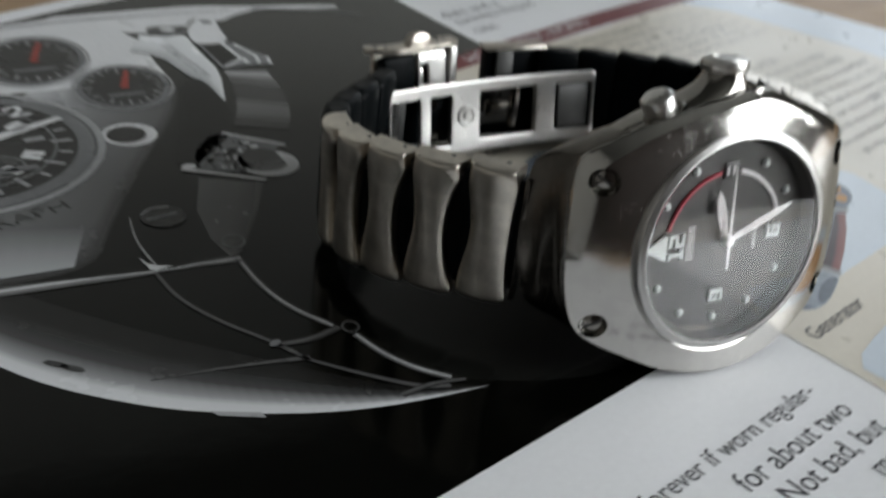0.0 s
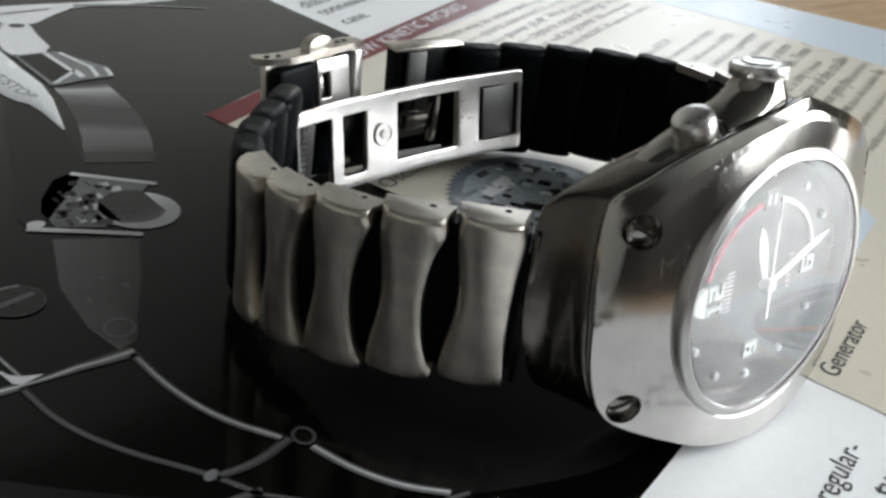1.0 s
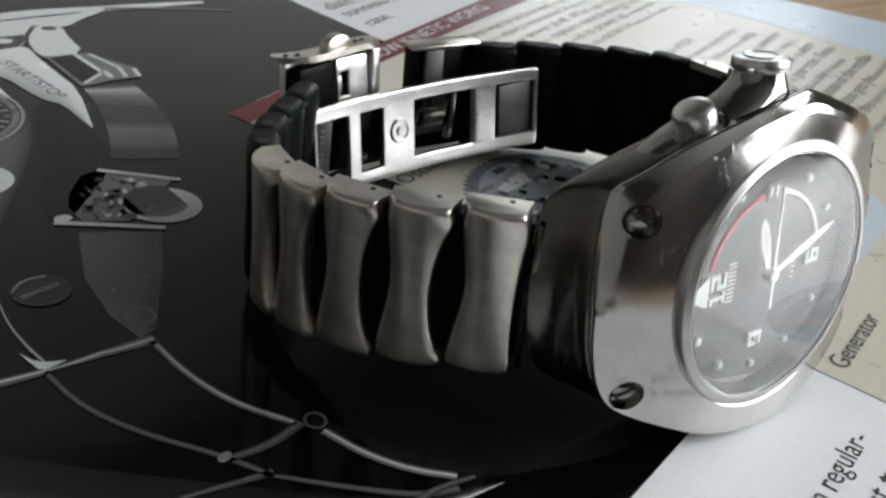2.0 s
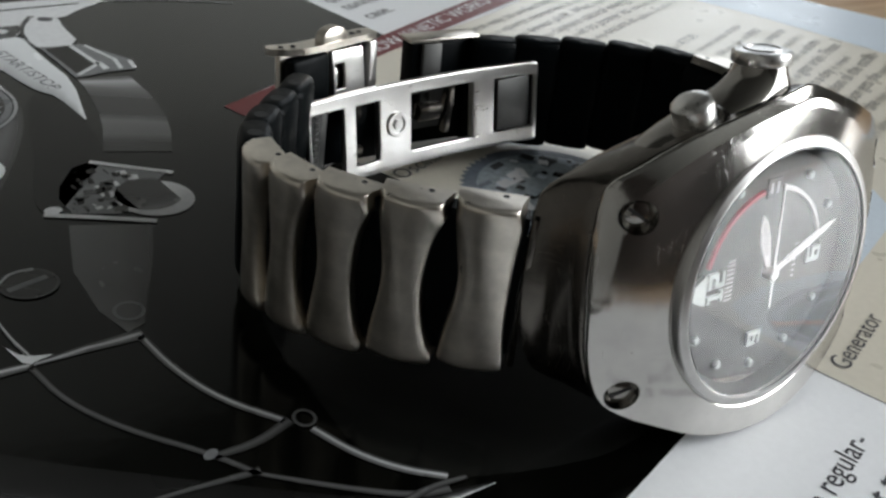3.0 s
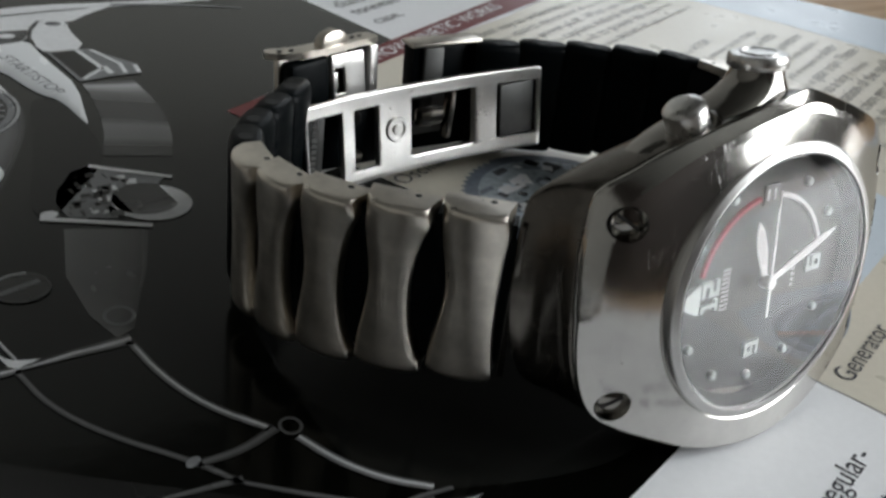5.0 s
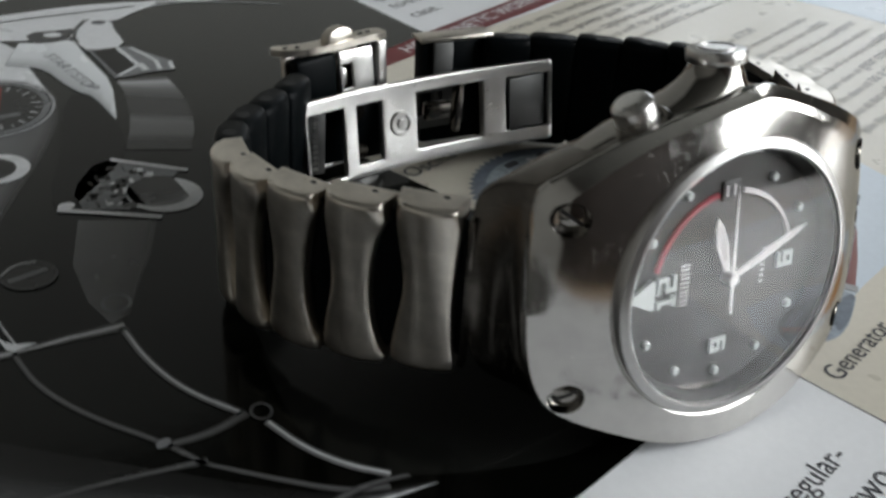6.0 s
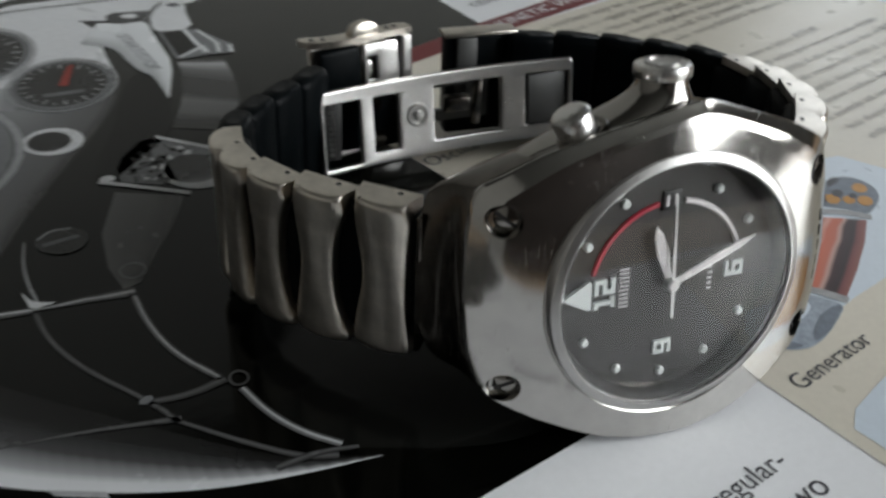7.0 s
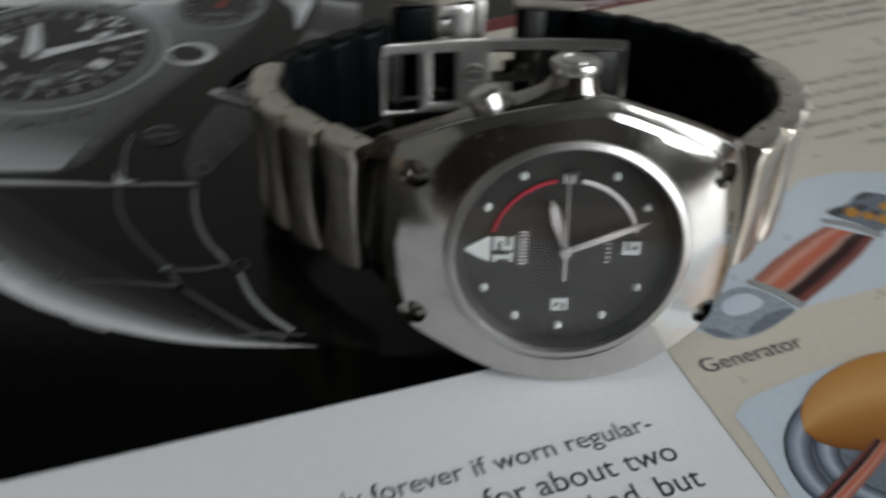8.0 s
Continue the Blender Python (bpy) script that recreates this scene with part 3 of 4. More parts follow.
part("printed_hand", stroke([(-92, 86), (-95, 100)], (3.2, 1.6), M5, None, 0), I_LIGHT, big)
part("numeral", words("12", 7.0, (-83.6, 98.2), 16, M5, 4.6), I_PAPER, big)
for i in range(12):
    a = math.pi * i / 6 + 0.12
    if i in (3, 4):
        continue
    for off in ((-0.07, 0.07) if i % 2 else (0.0,)):
        p = [(-89 + r * 19 * math.cos(a + off), 88 + r * 19.5 * math.sin(a + off)) for r in (0.52, 0.7)]
        part("numeral_bar", stroke(p, 1.5, M5, None, 0), I_LIGHT if i % 3 else I_SOFT, big)
for x, y, rr in ((-96, 93, 4.6), (-84, 80, 4.2)):
    part("printed_counter", flat(oval(x, y, rr, rr), M4 + 0.02), I_DIM, big, "small printed counter")
    part("counter_ring", hoop(x, y, rr, rr, 0.4, M4 + 0.03), I_MID, big)
part("minute_track", hoop(-89, 88, 15.2, 15.6, 0.5, M4), I_MID, big)
part("dial_bar", stroke([(-95, 77), (-78, 79)], 1.8, M5, None, 0), I_MID, big)
ring = part("push_piece", flat(oval(-61.4, 88, 4.9, 4.7, -20), M3), I_LIGHT, magazine, "printed round push piece")
part("push_face", flat(oval(-62.0, 88.0, 3.5, 3.4, -20), M4), I_DIALBLACK, ring)

top = part("strap_arch", flat(smooth([(-75, 150), (-39.5, 154), (-33.4, 154.2), (-20.9, 152.9), (-20.2, 150.2), (-26.2, 146.9), (-30.9, 142.9), (-32.7, 145.8), (-35.2, 146), (-37.7, 142.7), (-40.1, 136.8), (-43, 136), (-47, 137.5), (-60, 141)], 1, True), M3), I_LIGHT, magazine, "printed pale arch of the case")
part("arch_line", stroke([(-20.2, 151.2), (-9.2, 148.9), (-2.7, 146.4), (4.9, 143)], (1.6, 0.5), M3), I_MID, top)
part("arch_notch", flat(smooth([(-48, 142), (-41, 141.4), (-38.8, 141.5), (-40.4, 136.9), (-43.7, 135.1), (-48, 136)], 1, True), M4), I_DIM, top)
part("arch_eye", flat(oval(-43.4, 139.2, 1.7, 1.2, -15), M5), I_LIGHT, top)
plate = part("start_plate", strip(smooth([(-50, 137), (-44.6, 135.3), (-40.3, 136.2), (-40, 129.9), (-39.3, 123.1), (-38.1, 114), (-40.9, 99.1)], 1), smooth([(-54, 127), (-50, 125), (-47.7, 122.5), (-46.2, 116.5), (-44.6, 111.6), (-42.4, 109), (-41.2, 98.9)], 1), M4), I_PLATE, magazine, "printed pale plate with lettering")
part("plate_lettering", words("START/STOP", 18.6, (-46.9, 129.4), -76.5, M5, 2.3), I_TEXT, plate, "dark printed capitals")
lug = part("printed_lug", flat(smooth([(-35.3, 145.8), (-32.7, 146), (-31.2, 142.5), (-31.9, 139.7), (-31.6, 129.1), (-38.7, 129.5), (-39.7, 131.2), (-39.4, 138.8)], 1, True), M5), I_LIGHT, magazine, "printed pale lug")
part("lug_line", stroke([(-36, 145.6), (-39.4, 140), (-40.2, 134), (-39.2, 129)], 0.5, M5 + 0.02), I_DIM, lug)
part("lug_eye", flat(oval(-33.8, 143.2, 1.45, 1.1, -20), M5 + 0.02), I_TEXT, lug)
bridge = part("lug_bridge", flat([(-38.9, 129.6), (-31.6, 129.3), (-25.6, 119.8), (-26.4, 115.8), (-31.7, 115.9), (-35.2, 115.2), (-37.3, 115.2)], M5), I_MID, magazine, "printed bright bracelet bar")
part("bridge_gap", flat([(-38.2, 128.8), (-34, 129.2), (-32.4, 120.1), (-36.6, 116.5)], M5 + 0.02), I_BLACK, bridge)
for x0, y0, x1, y1, w in ((-33.6, 129.0, -31.9, 119.6, 0.9), (-31.9, 119.6, -36.4, 116.0, 0.7), (-31.2, 128.6, -28.6, 121.2, 0.7), (-28.4, 121.4, -28.8, 116.6, 0.8), (-26.2, 119.6, -26.5, 116.2, 0.8), (-31.6, 120.4, -31.2, 117.0, 1.2)):
    part("bridge_line", stroke([(x0, y0), (x1, y1)], w, M5 + 0.03, None, 0), I_LIGHT, bridge)
side = part("case_side", strip(smooth([(-37.2, 114.9), (-37.2, 109), (-38.9, 97.4), (-42.2, 87.6)], 1), smooth([(-28.6, 113.6), (-28, 103.8), (-29.4, 93), (-32.8, 84.1)], 1), M2), I_SIDE, magazine, "printed dark polished case side")
part("case_shadow", flat(smooth([(-46.5, 111), (-42.6, 109.2), (-41, 98.2), (-42, 87), (-47, 80), (-54, 72), (-56, 74), (-55, 80), (-52, 88), (-49.9, 98.2)], 1, True), M3), I_BLACK, magazine)
strap = part("strap_end", strip([(-53.5, 69), (-56.5, 58), (-56.5, 49), (-55, 43.5)], [(-43.5, 65), (-47, 56), (-50.5, 49), (-52.5, 44.5)], M2), ink_ramp("strap_tone_print", [(0.0, (0.12, 0.12, 0.12)), (0.6, (0.085, 0.085, 0.083)), (1.0, (0.02, 0.02, 0.02))], 0.26), magazine, "printed dark grey strap end")
part("strap_hole", hoop(-53.4, 47.5, 1.9, 2.0, 0.45, M3), I_MID, strap)
crown_p = part("printed_crown", flat([(-52.6, 76), (-51.4, 79.4), (-48.1, 84.2), (-45.6, 85.1), (-36.2, 78.2), (-38, 76.5), (-44, 73), (-46.3, 69.2), (-52.1, 71.6)], M3), I_MID, magazine, "printed knurled crown of the chronograph")
rk = random.Random(9)
patches = {"dark": None, "pale": None, "grey": None}
for i in range(70):
    u, v = rk.random(), rk.random()
    x, y = -51.8 + 9.6 * u + 3.2 * v, 71.6 + 11.5 * v - 2.6 * u
    if x > -40.5 or y > 84.4 - 0.74 * abs(x + 46):
        continue
    tone = "dark" if rk.random() < 0.55 - 0.35 * u else "pale" if rk.random() < 0.3 + 0.4 * u else "grey"
    w, h, a = rk.uniform(0.3, 0.9) * (0.6 + u), rk.uniform(0.5, 1.3), rk.uniform(-0.5, 0.5)
    q = [(x - w + a, y - h * rk.uniform(0.3, 1)), (x + w * rk.uniform(0.3, 1), y - h * 0.7), (x + w - a, y + h * rk.uniform(0.3, 1)), (x - w * 0.8, y + h * 0.6)]
    patches[tone] = flat(q, M4 + 0.004 * (i % 5), patches[tone])
for tone, mat in (("dark", I_BLACK), ("pale", I_LIGHT), ("grey", I_DIM)):
    tagged(part("knurling", patches[tone], mat, crown_p), kind="stuff")
part("crown_disc", flat(oval(-40.5, 71.6, 5.5, 5.0, -40), M4 + 0.01), I_LIGHT, crown_p)
part("crown_face", strip([oval(-41.0, 72.9, 4.7, 4.5, -40)[i] for i in range(9, 28)], [oval(-41.0, 72.9, 4.7, 4.5, -40)[(45 - i) % 36] for i in range(9, 28)], M5), ink_ramp("crown_face_print", [(0.0, (0.015, 0.015, 0.015)), (0.6, (0.03, 0.03, 0.03)), (0.85, (0.08, 0.08, 0.08)), (1.0, (0.22, 0.22, 0.22))], 0.26), crown_p)
part("crown_line", stroke([(-55.6, 72.6), (-50, 69.6), (-42.7, 65.5)], 1.0, M5, None, 0), I_LIGHT, crown_p)
part("crown_line", stroke([(-45.3, 85.0), (-35.4, 77.6)], 0.9, M5, None, 0), I_LIGHT, crown_p)
part("crown_stud", flat(oval(-54.2, 73.2, 1.2, 1.0), M5 + 0.01), I_PAPER, crown_p)
screw_p = part("printed_screw", flat(oval(-62, 57.6, 3.6, 3.3, -30), M4), I_DIALBLACK, magazine, "printed screw head")
part("screw_slot", stroke([(-64.6, 57), (-59.6, 58.2)], 0.9, M5, None, 0), I_MID, screw_p)
part("screw_rim", hoop(-62, 57.6, 3.6, 3.3, 0.35, M5, -30), I_DIM, screw_p)
part("screw_edge", stroke([(-65.2, 58.6), (-63.4, 60.6), (-60.6, 60.4)], (0.3, 0.6), M5 + 0.02), I_SOFT, screw_p)

rim_low = smooth([(-110.5, 60), (-103, 44), (-88.6, 25.6), (-83.0, 20.0), (-77.0, 15.6), (-71.4, 12.1), (-65.4, 9.4), (-59.2, 7.2), (-52.8, 5.4), (-46.2, 4.3), (-38.9, 3.9), (-31.2, 3.9)], 2)
rim_up = smooth([(-115.5, 78), (-102, 62), (-90, 47), (-84, 41), (-78, 35), (-72, 29.5), (-66, 24.5), (-60, 20), (-54, 15.5), (-48, 11), (-41, 6.6), (-31.2, 4.1)], 2)
rim = part("printed_rim", strip(rim_low, rim_up, M1), I_RIM, magazine, "printed bright rim of the case")
part("rim_notch", flat([(-66.6, 10.0), (-65.8, 8.9), (-60.4, 6.8), (-60.8, 7.9)], M3), I_SOFT, rim)
for x, y in ((-82.4, 24.6), (-80.6, 23.2)):
    part("rim_mark", flat(oval(x, y, 1.7, 0.55, -38), M3), I_DIM, rim)
part("case_lettering", words("GRAPH", 15.5, (-89.4, 58.2), 21, M3, 3.3), I_DIM, chrono, "dark printed capitals")
part("printed_strap", flat(smooth([(-37, 40), (-39.4, 34), (-41, 29), (-41.2, 23), (-41.6, 16), (-39, 10.2), (-35, 6.6), (-30, 4.6), (-22, 2.2), (-15, 1.4), (-8, 3.0), (0, 8), (4, 18), (-4, 34), (-20, 42)], 1, True), M1), I_STRAP, magazine, "dark grey printed strap of the chronograph")
wire = part("printed_brace", stroke([(-105, 43.2), (-87.3, 42.8), (-66, 42.2)], (3.8, 1.3), M3, None, 0), I_WIRE, magazine, "printed bright metal brace")
part("brace_arm", stroke([(-66.4, 42.3), (-60, 42.6), (-53.6, 42.6)], (0.7, 2.1), M3, None, 0), I_WIRE, wire)
part("brace_star", flat([(-67.9, 46.6), (-66.9, 44.6), (-65.6, 43.7), (-63.6, 43.1), (-66.2, 42.4), (-67.0, 43.0)], M4), I_LIGHT, wire)
part("brace_wire", stroke([(-67.0, 58.6), (-67.4, 53.0), (-66.9, 48.0), (-66.0, 44.0)], (0.25, 0.7), M4), I_WIRE, wire)
part("brace_wire", stroke([(-54, 42.3), (-53, 35), (-50.5, 28), (-46, 22)], 1.1, M3), I_WIRE, wire)
part("brace_wire", stroke([(-44, 19.6), (-42, 14.5), (-39, 10.2), (-35.2, 7)], 1.2, M3), I_WIRE, wire)
part("brace_wire", stroke([(-66.4, 42), (-65, 35), (-61, 28), (-55, 21), (-52, 16.2)], 0.8, M3), I_WIREDIM, wire)
part("brace_wire", stroke([(-52, 16.2), (-46, 11), (-40, 6.4), (-36, 5.4)], (0.6, 1.2), M3), I_WIREDIM, wire)
part("brace_loop", hoop(-44.0, 21.4, 1.35, 1.5, 0.5, M4), I_WIREDIM, wire)
part("brace_bar", stroke([(-55, 20.4), (-50, 20.2), (-45.5, 21.8)], (1.0, 1.5), M3), I_WIREDIM, wire)
part("brace_bar", stroke([(-72, 17.9), (-62, 17.7), (-51.6, 16.5)], (0.15, 1.1), M3), I_WIREDIM, wire)
part("brace_knot", flat(oval(-55, 20.8, 0.9, 0.6, 30), M4), I_MID, wire)
part("brace_tip", stroke([(-43, 5.6), (-38, 6.6), (-33.5, 6.0)], (1.2, 0.6), M4), I_WIREDIM, wire)

# ---- the wristwatch: lies on its case's side, leaning back ----
watch = thing("wristwatch", "worn steel wristwatch with charcoal dial, standing on its side", "watch")
MW = pose(0.0006, 0.0, 0.0194, -10.3, 0, 0)


def bezel_y(x, z):
    return -1.2 + 0.0093 * x * x + 0.004 * z * z + 0.03 * max(0.0, abs(x) - 17.2) ** 2


OUTLINE = smooth([(-23.2, 0), (-22.8, 6.5), (-22.0, 11.2), (-21.5, 12.7), (-20.6, 13.4), (-14.4, 16.5), (-7, 18.5), (0.4, 20.0), (2.6, 20.3), (4.8, 19.7), (15, 15.9), (19.9, 13.3), (20.9, 12.6), (21.5, 11.0), (22.5, 6.5), (22.9, 0),
                  (22.2, -6.5), (20.8, -10.8), (18, -13.6), (11.5, -17.6), (5, -19.2), (-1, -19.3), (-8, -18.0), (-14, -15.2), (-19.6, -12.4), (-21.8, -10.6), (-23.0, -6)], 2, True)


def reach(a):
    """How far the case's outline lies from its middle in one direction."""
    dx, dz = math.cos(a), math.sin(a)
    for (ax, az), (bx, bz) in zip(OUTLINE, OUTLINE[1:] + OUTLINE[:1]):
        det = dx * (az - bz) - dz * (ax - bx)
        if abs(det) < 1e-9:
            continue
        r = (ax * (az - bz) - az * (ax - bx)) / det
        u = (dx * az - dz * ax) / det
        if r > 0 and -1e-6 <= u <= 1 + 1e-6:
            return r
    return 20.0


NB = 144
REACH = [reach(2 * math.pi * i / NB) for i in range(NB)]


def bezel_ring(f, sink=0.0, top=0.0, r0=15.3):
    ring = []
    for i, far in enumerate(REACH):
        a = 2 * math.pi * i / NB
        r = r0 + (far - r0) * f
        x, z = r * math.cos(a), r * math.sin(a)
        ring.append((x, bezel_y(x, z) + sink * (0.45 + 0.55 * abs(math.cos(a)) if f > 0.7 else 1.0) + top * max(0.0, math.sin(a)) ** 0.6, z))
    return ring


def cut(ob, cutters):
    """Cuts holes into a mesh for good."""
    for c in cutters:
        mod = ob.modifiers.new("cut", "BOOLEAN")
        mod.object, mod.operation, mod.solver = c, "DIFFERENCE", "EXACT"
    me = bpy.data.meshes.new_from_object(ob.evaluated_get(bpy.context.evaluated_depsgraph_get()))
    ob.modifiers.clear()
    ob.data = me
    for c in cutters:
        bpy.data.objects.remove(c)
    me.polygons.foreach_set("use_smooth", [True] * len(me.polygons))
    me.set_sharp_from_angle(angle=radians(12))


bezel_rings = [bezel_ring(0, 2.5), bezel_ring(0, 0.15), bezel_ring(0.05, 0.0), bezel_ring(0.3), bezel_ring(0.5), bezel_ring(0.6), bezel_ring(0.76, 0, 0.22), bezel_ring(0.8, 0.0, 0.42), bezel_ring(0.955, 0.0, 0.95), bezel_ring(0.98, 0.05, 1.0), bezel_ring(0.992, 0.16, 1.08), bezel_ring(1.0, 0.34, 1.15),
               bezel_ring(0.998, 0.48, 1.2), bezel_ring(0.97, 0.6, 1.2), bezel_ring(0.8, 2.6, 0.6), bezel_ring(0.6, 2.9), bezel_ring(0.0, 2.8)]
b = loft(bezel_rings + [bezel_rings[0]], cap=False)
bmesh.ops.remove_doubles(b, verts=b.verts, dist=1e-4)
bezel = part("bezel", b, M_BEZEL, watch, "brushed steel bezel with fine scratches", MW, 12)
# black band set into the bezel groove to stand in for its shade
part("groove_shade", loft([bezel_ring(0.93, 0.55, 1.2), bezel_ring(0.93, 2.2, 1.2)], cap=False), M_RUBBER, bezel, "thin black band that paints the shade under the bezel", MW)
SCREWS = [(-19.3, 9.7), (-19.3, -9.9), (19.3, 9.7), (19.3, -9.9)]
cutters = []
for x, z in SCREWS:
    y = bezel_y(x, z)
    cutters.append(new("cutter", mesh_of("cutter", lathe([(1.75, y - 3), (1.75, y + 1.5)], 28, (x, z)), M_HOLE_SHADE, MW)))
cut(bezel, cutters)
for (x, z), turn in zip(SCREWS, (35, -25, 80, 60)):
    y = bezel_y(x, z)
    tilt = Matrix.Translation((x * MM, y * MM, z * MM)) @ pose(0, 0, 0, 0, 0, math.degrees(math.atan(0.030 * x)))
    s = part("screw", lathe([(1.45, 1.9), (1.45, 1.2), (1.3, 0.98), (0.9, 0.84), (0.0001, 0.78)], 24), M_NECK, watch, "slotted steel screw", MW @ tilt)
    slot = box(-1.25, 1.25, 0.7, 1.05, -0.17, 0.17)
    slot.transform(Matrix.Rotation(radians(turn), 4, "Y"))
    part("screw_slot", slot, M_HOLE_SHADE, s, "black bar for the shade of a slot", MW @ tilt)
    part("screw_well", lathe([(1.74, 0.2), (1.74, 1.45), (1.5, 1.45), (1.5, 1.5)], 24, cap=False), M_NECK, bezel, "screw well", MW @ tilt)
g = None
for i in range(5):
    g = box(21.0, 21.35, 2.9, 3.0, -4.6 + 1.9 * i, -3.3 + 1.9 * i, 0, g)
for v in g.verts:
    v.co.y = bezel_y(v.co.x, v.co.z) - 0.03 + (v.co.y - 2.9)
part("engraving", g, M_NECK, bezel, "worn engraved marks", MW)


def squeezed(sx, top, bottom, y, grow=0.0, lift=0.0):
    out = []
    for i, far in enumerate(REACH):
        a = 2 * math.pi * i / NB
        x, z = far * math.cos(a) * sx, far * math.sin(a)
        x = max(-26.4, min(26.4, x))
        out.append((x, y + grow * abs(x) ** 2 + lift * max(0.0, math.sin(a)) ** 0.6, z * (top if z > 0 else bottom)))
    return out


case_rings = [squeezed(0.95, 0.95, 0.94, 0.6, 0.0094, 0.9), squeezed(0.95, 0.95, 0.94, 0.9, 0.0094, 0.9), squeezed(0.98, 0.975, 0.965, 1.0, 0.0094, 0.9), squeezed(0.997, 0.985, 0.97, 1.3, 0.0092, 0.7), squeezed(1.012, 0.98, 0.965, 3.0, 0.0084, 0.2), squeezed(1.035, 0.965, 0.945, 4.9, 0.0074), squeezed(1.06, 0.94, 0.92, 6.8, 0.0056),
              squeezed(1.10, 0.905, 0.895, 8.4, 0.0038), squeezed(1.13, 0.875, 0.86, 9.6, 0.0028), squeezed(1.12, 0.85, 0.83, 10.4, 0.0024), squeezed(1.06, 0.81, 0.79, 11.2, 0.0022), squeezed(0.95, 0.74, 0.72, 11.9, 0.002), squeezed(0.7, 0.6, 0.6, 12.2, 0.001)]
case = part("case", loft(case_rings), M_CASE, watch, "polished steel case body, tinted dark for what it mirrors", MW, 50)

# crown guard, crown and pusher on the upper side
guard = []
for z, x0, x1, y0, y1 in ((21.9, -2.75, 2.55, 3.4, 8.7), (21.2, -2.9, 2.6, 3.25, 8.8), (20.5, -3.3, 2.75, 3.05, 8.9), (19.9, -4.0, 2.95, 2.85, 9.1), (19.3, -5.1, 3.25, 2.7, 9.2), (18.7, -6.6, 3.7, 2.6, 9.4), (18.1, -8.3, 4.3, 2.5, 9.5),
                          (17.4, -10.6, 5.2, 2.5, 9.6), (16.6, -13.2, 6.6, 2.5, 9.7), (15.6, -15.8, 8.6, 2.5, 9.8), (14.0, -17.5, 10.5, 2.6, 9.8), (12.0, -18.0, 11.0, 2.8, 9.8)):
    ring, sharp = [], 1.0 - 0.35 * min(1.0, (21.9 - z) / 4)
    for i in range(48):
        c, q = math.cos(2 * math.pi * i / 48), math.sin(2 * math.pi * i / 48)
        ring.append(((x0 + x1) / 2 + (x1 - x0) / 2 * math.copysign(abs(c) ** sharp, c), (y0 + y1) / 2 + (y1 - y0) / 2 * math.copysign(abs(q) ** sharp, q), z))
    guard.append(ring)
part("crown_guard", loft(guard), M_NECK, case, "polished crown guard that flares from the crown", MW, 60)
g_rings = []
for z, r in ((21.75, 2.5), (21.9, 2.95), (22.0, 3.03), (22.95, 3.05), (23.2, 2.92), (23.28, 2.7), (23.34, 1.6), (23.36, 0.4)):
    g_rings.append([(-0.1 + r * (1 + (0.02 if i % 2 else -0.02) * (z < 23)) * math.cos(2 * math.pi * i / 64), 6.05 + r * (1 + (0.02 if i % 2 else -0.02) * (z < 23)) * math.sin(2 * math.pi * i / 64), z) for i in range(64)])
part("crown", loft(g_rings), M_CROWN, watch, "polished steel crown with a fluted edge", MW, 40)
part("crown_emblem", lathe([(2.0, 23.34), (2.0, 23.46), (1.7, 23.46), (1.7, 23.34)], 40, (-0.1, 6.05), "z", cap=False), M_RING, watch, "raised ring on the crown", MW)
push_m = MW @ pose(-0.0101, 0.0052, 0.0170, 0, -24, 0)
pusher = part("pusher", lathe([(2.1, -0.6), (2.15, 0.4), (2.15, 2.3), (2.1, 2.5), (1.78, 2.84), (1.65, 2.92), (0.9, 3.02), (0.01, 3.05)], 40, axis="z"), M_CROWN, watch, "polished steel push button with a bevelled rim", push_m, 28)
part("pusher_collar", lathe([(3.6, -1.6), (3.5, -0.3), (3.2, 0.25), (2.9, 0.4), (2.6, 0.36), (2.5, 0.1)], 40, axis="z"), M_CASE, pusher, "steel collar in the darkened case tint", push_m, 50)

# dial, markers and pointers
crystal_ring = part("crystal_ring", lathe([(14.25, 0.9), (14.25, -0.2), (14.33, -0.4), (14.62, -0.4), (14.72, -0.28), (15.2, -0.2), (15.38, -0.02), (15.5, 1.3), (15.3, 2.2), (14.25, 0.9)], 120, cap=False), M_RING, watch, "polished rim round the crystal", MW, 60)
crystal = part("crystal", lathe([(14.24, 0.2), (14.24, -0.22), (14.1, -0.32), (13.9, -0.322), (10, -0.325), (5, -0.33), (0.05, -0.33)], 96), M_GLASS, watch, "clear scratched watch glass", MW, 8)
crystal.visible_shadow = False
part("dial_flange", lathe([(14.34, 0.5), (13.9, 1.2), (13.4, 2.26), (13.4, 2.5), (15.0, 2.5), (15.0, 0.9), (14.34, 0.5)], 96, cap=False), M_DIAL, watch, "dark inner flange", MW, 50)
MD = MW @ pose(-0.0003, 0.0005, 0)
dial = part("dial", lathe([(13.9, 2.3), (13.9, 1.8), (0.02, 1.8)], 96), M_DIAL, watch, "charcoal grey dial", MD)


def clock(theta, r, y):
    a = radians(theta)
    return (-r * math.cos(a), y, r * math.sin(a))


for hour in (1, 2, 4, 5, 7, 8, 9, 10, 11):
    x, y, z = clock(30 * hour, 11.45, 0)
    part("hour_dot", lathe([(0.52, 1.75), (0.5, 1.35), (0.35, 1.2), (0.02, 1.18)], 20, (x, z)), M_WHITE, dial, "white luminous dot", MD)


def dial_shape(points, y0, y1):
    """A raised shape on the dial from (x, z) points."""
    return loft([[(x, y0, z) for x, z in points], [(x, y1, z) for x, z in points]])


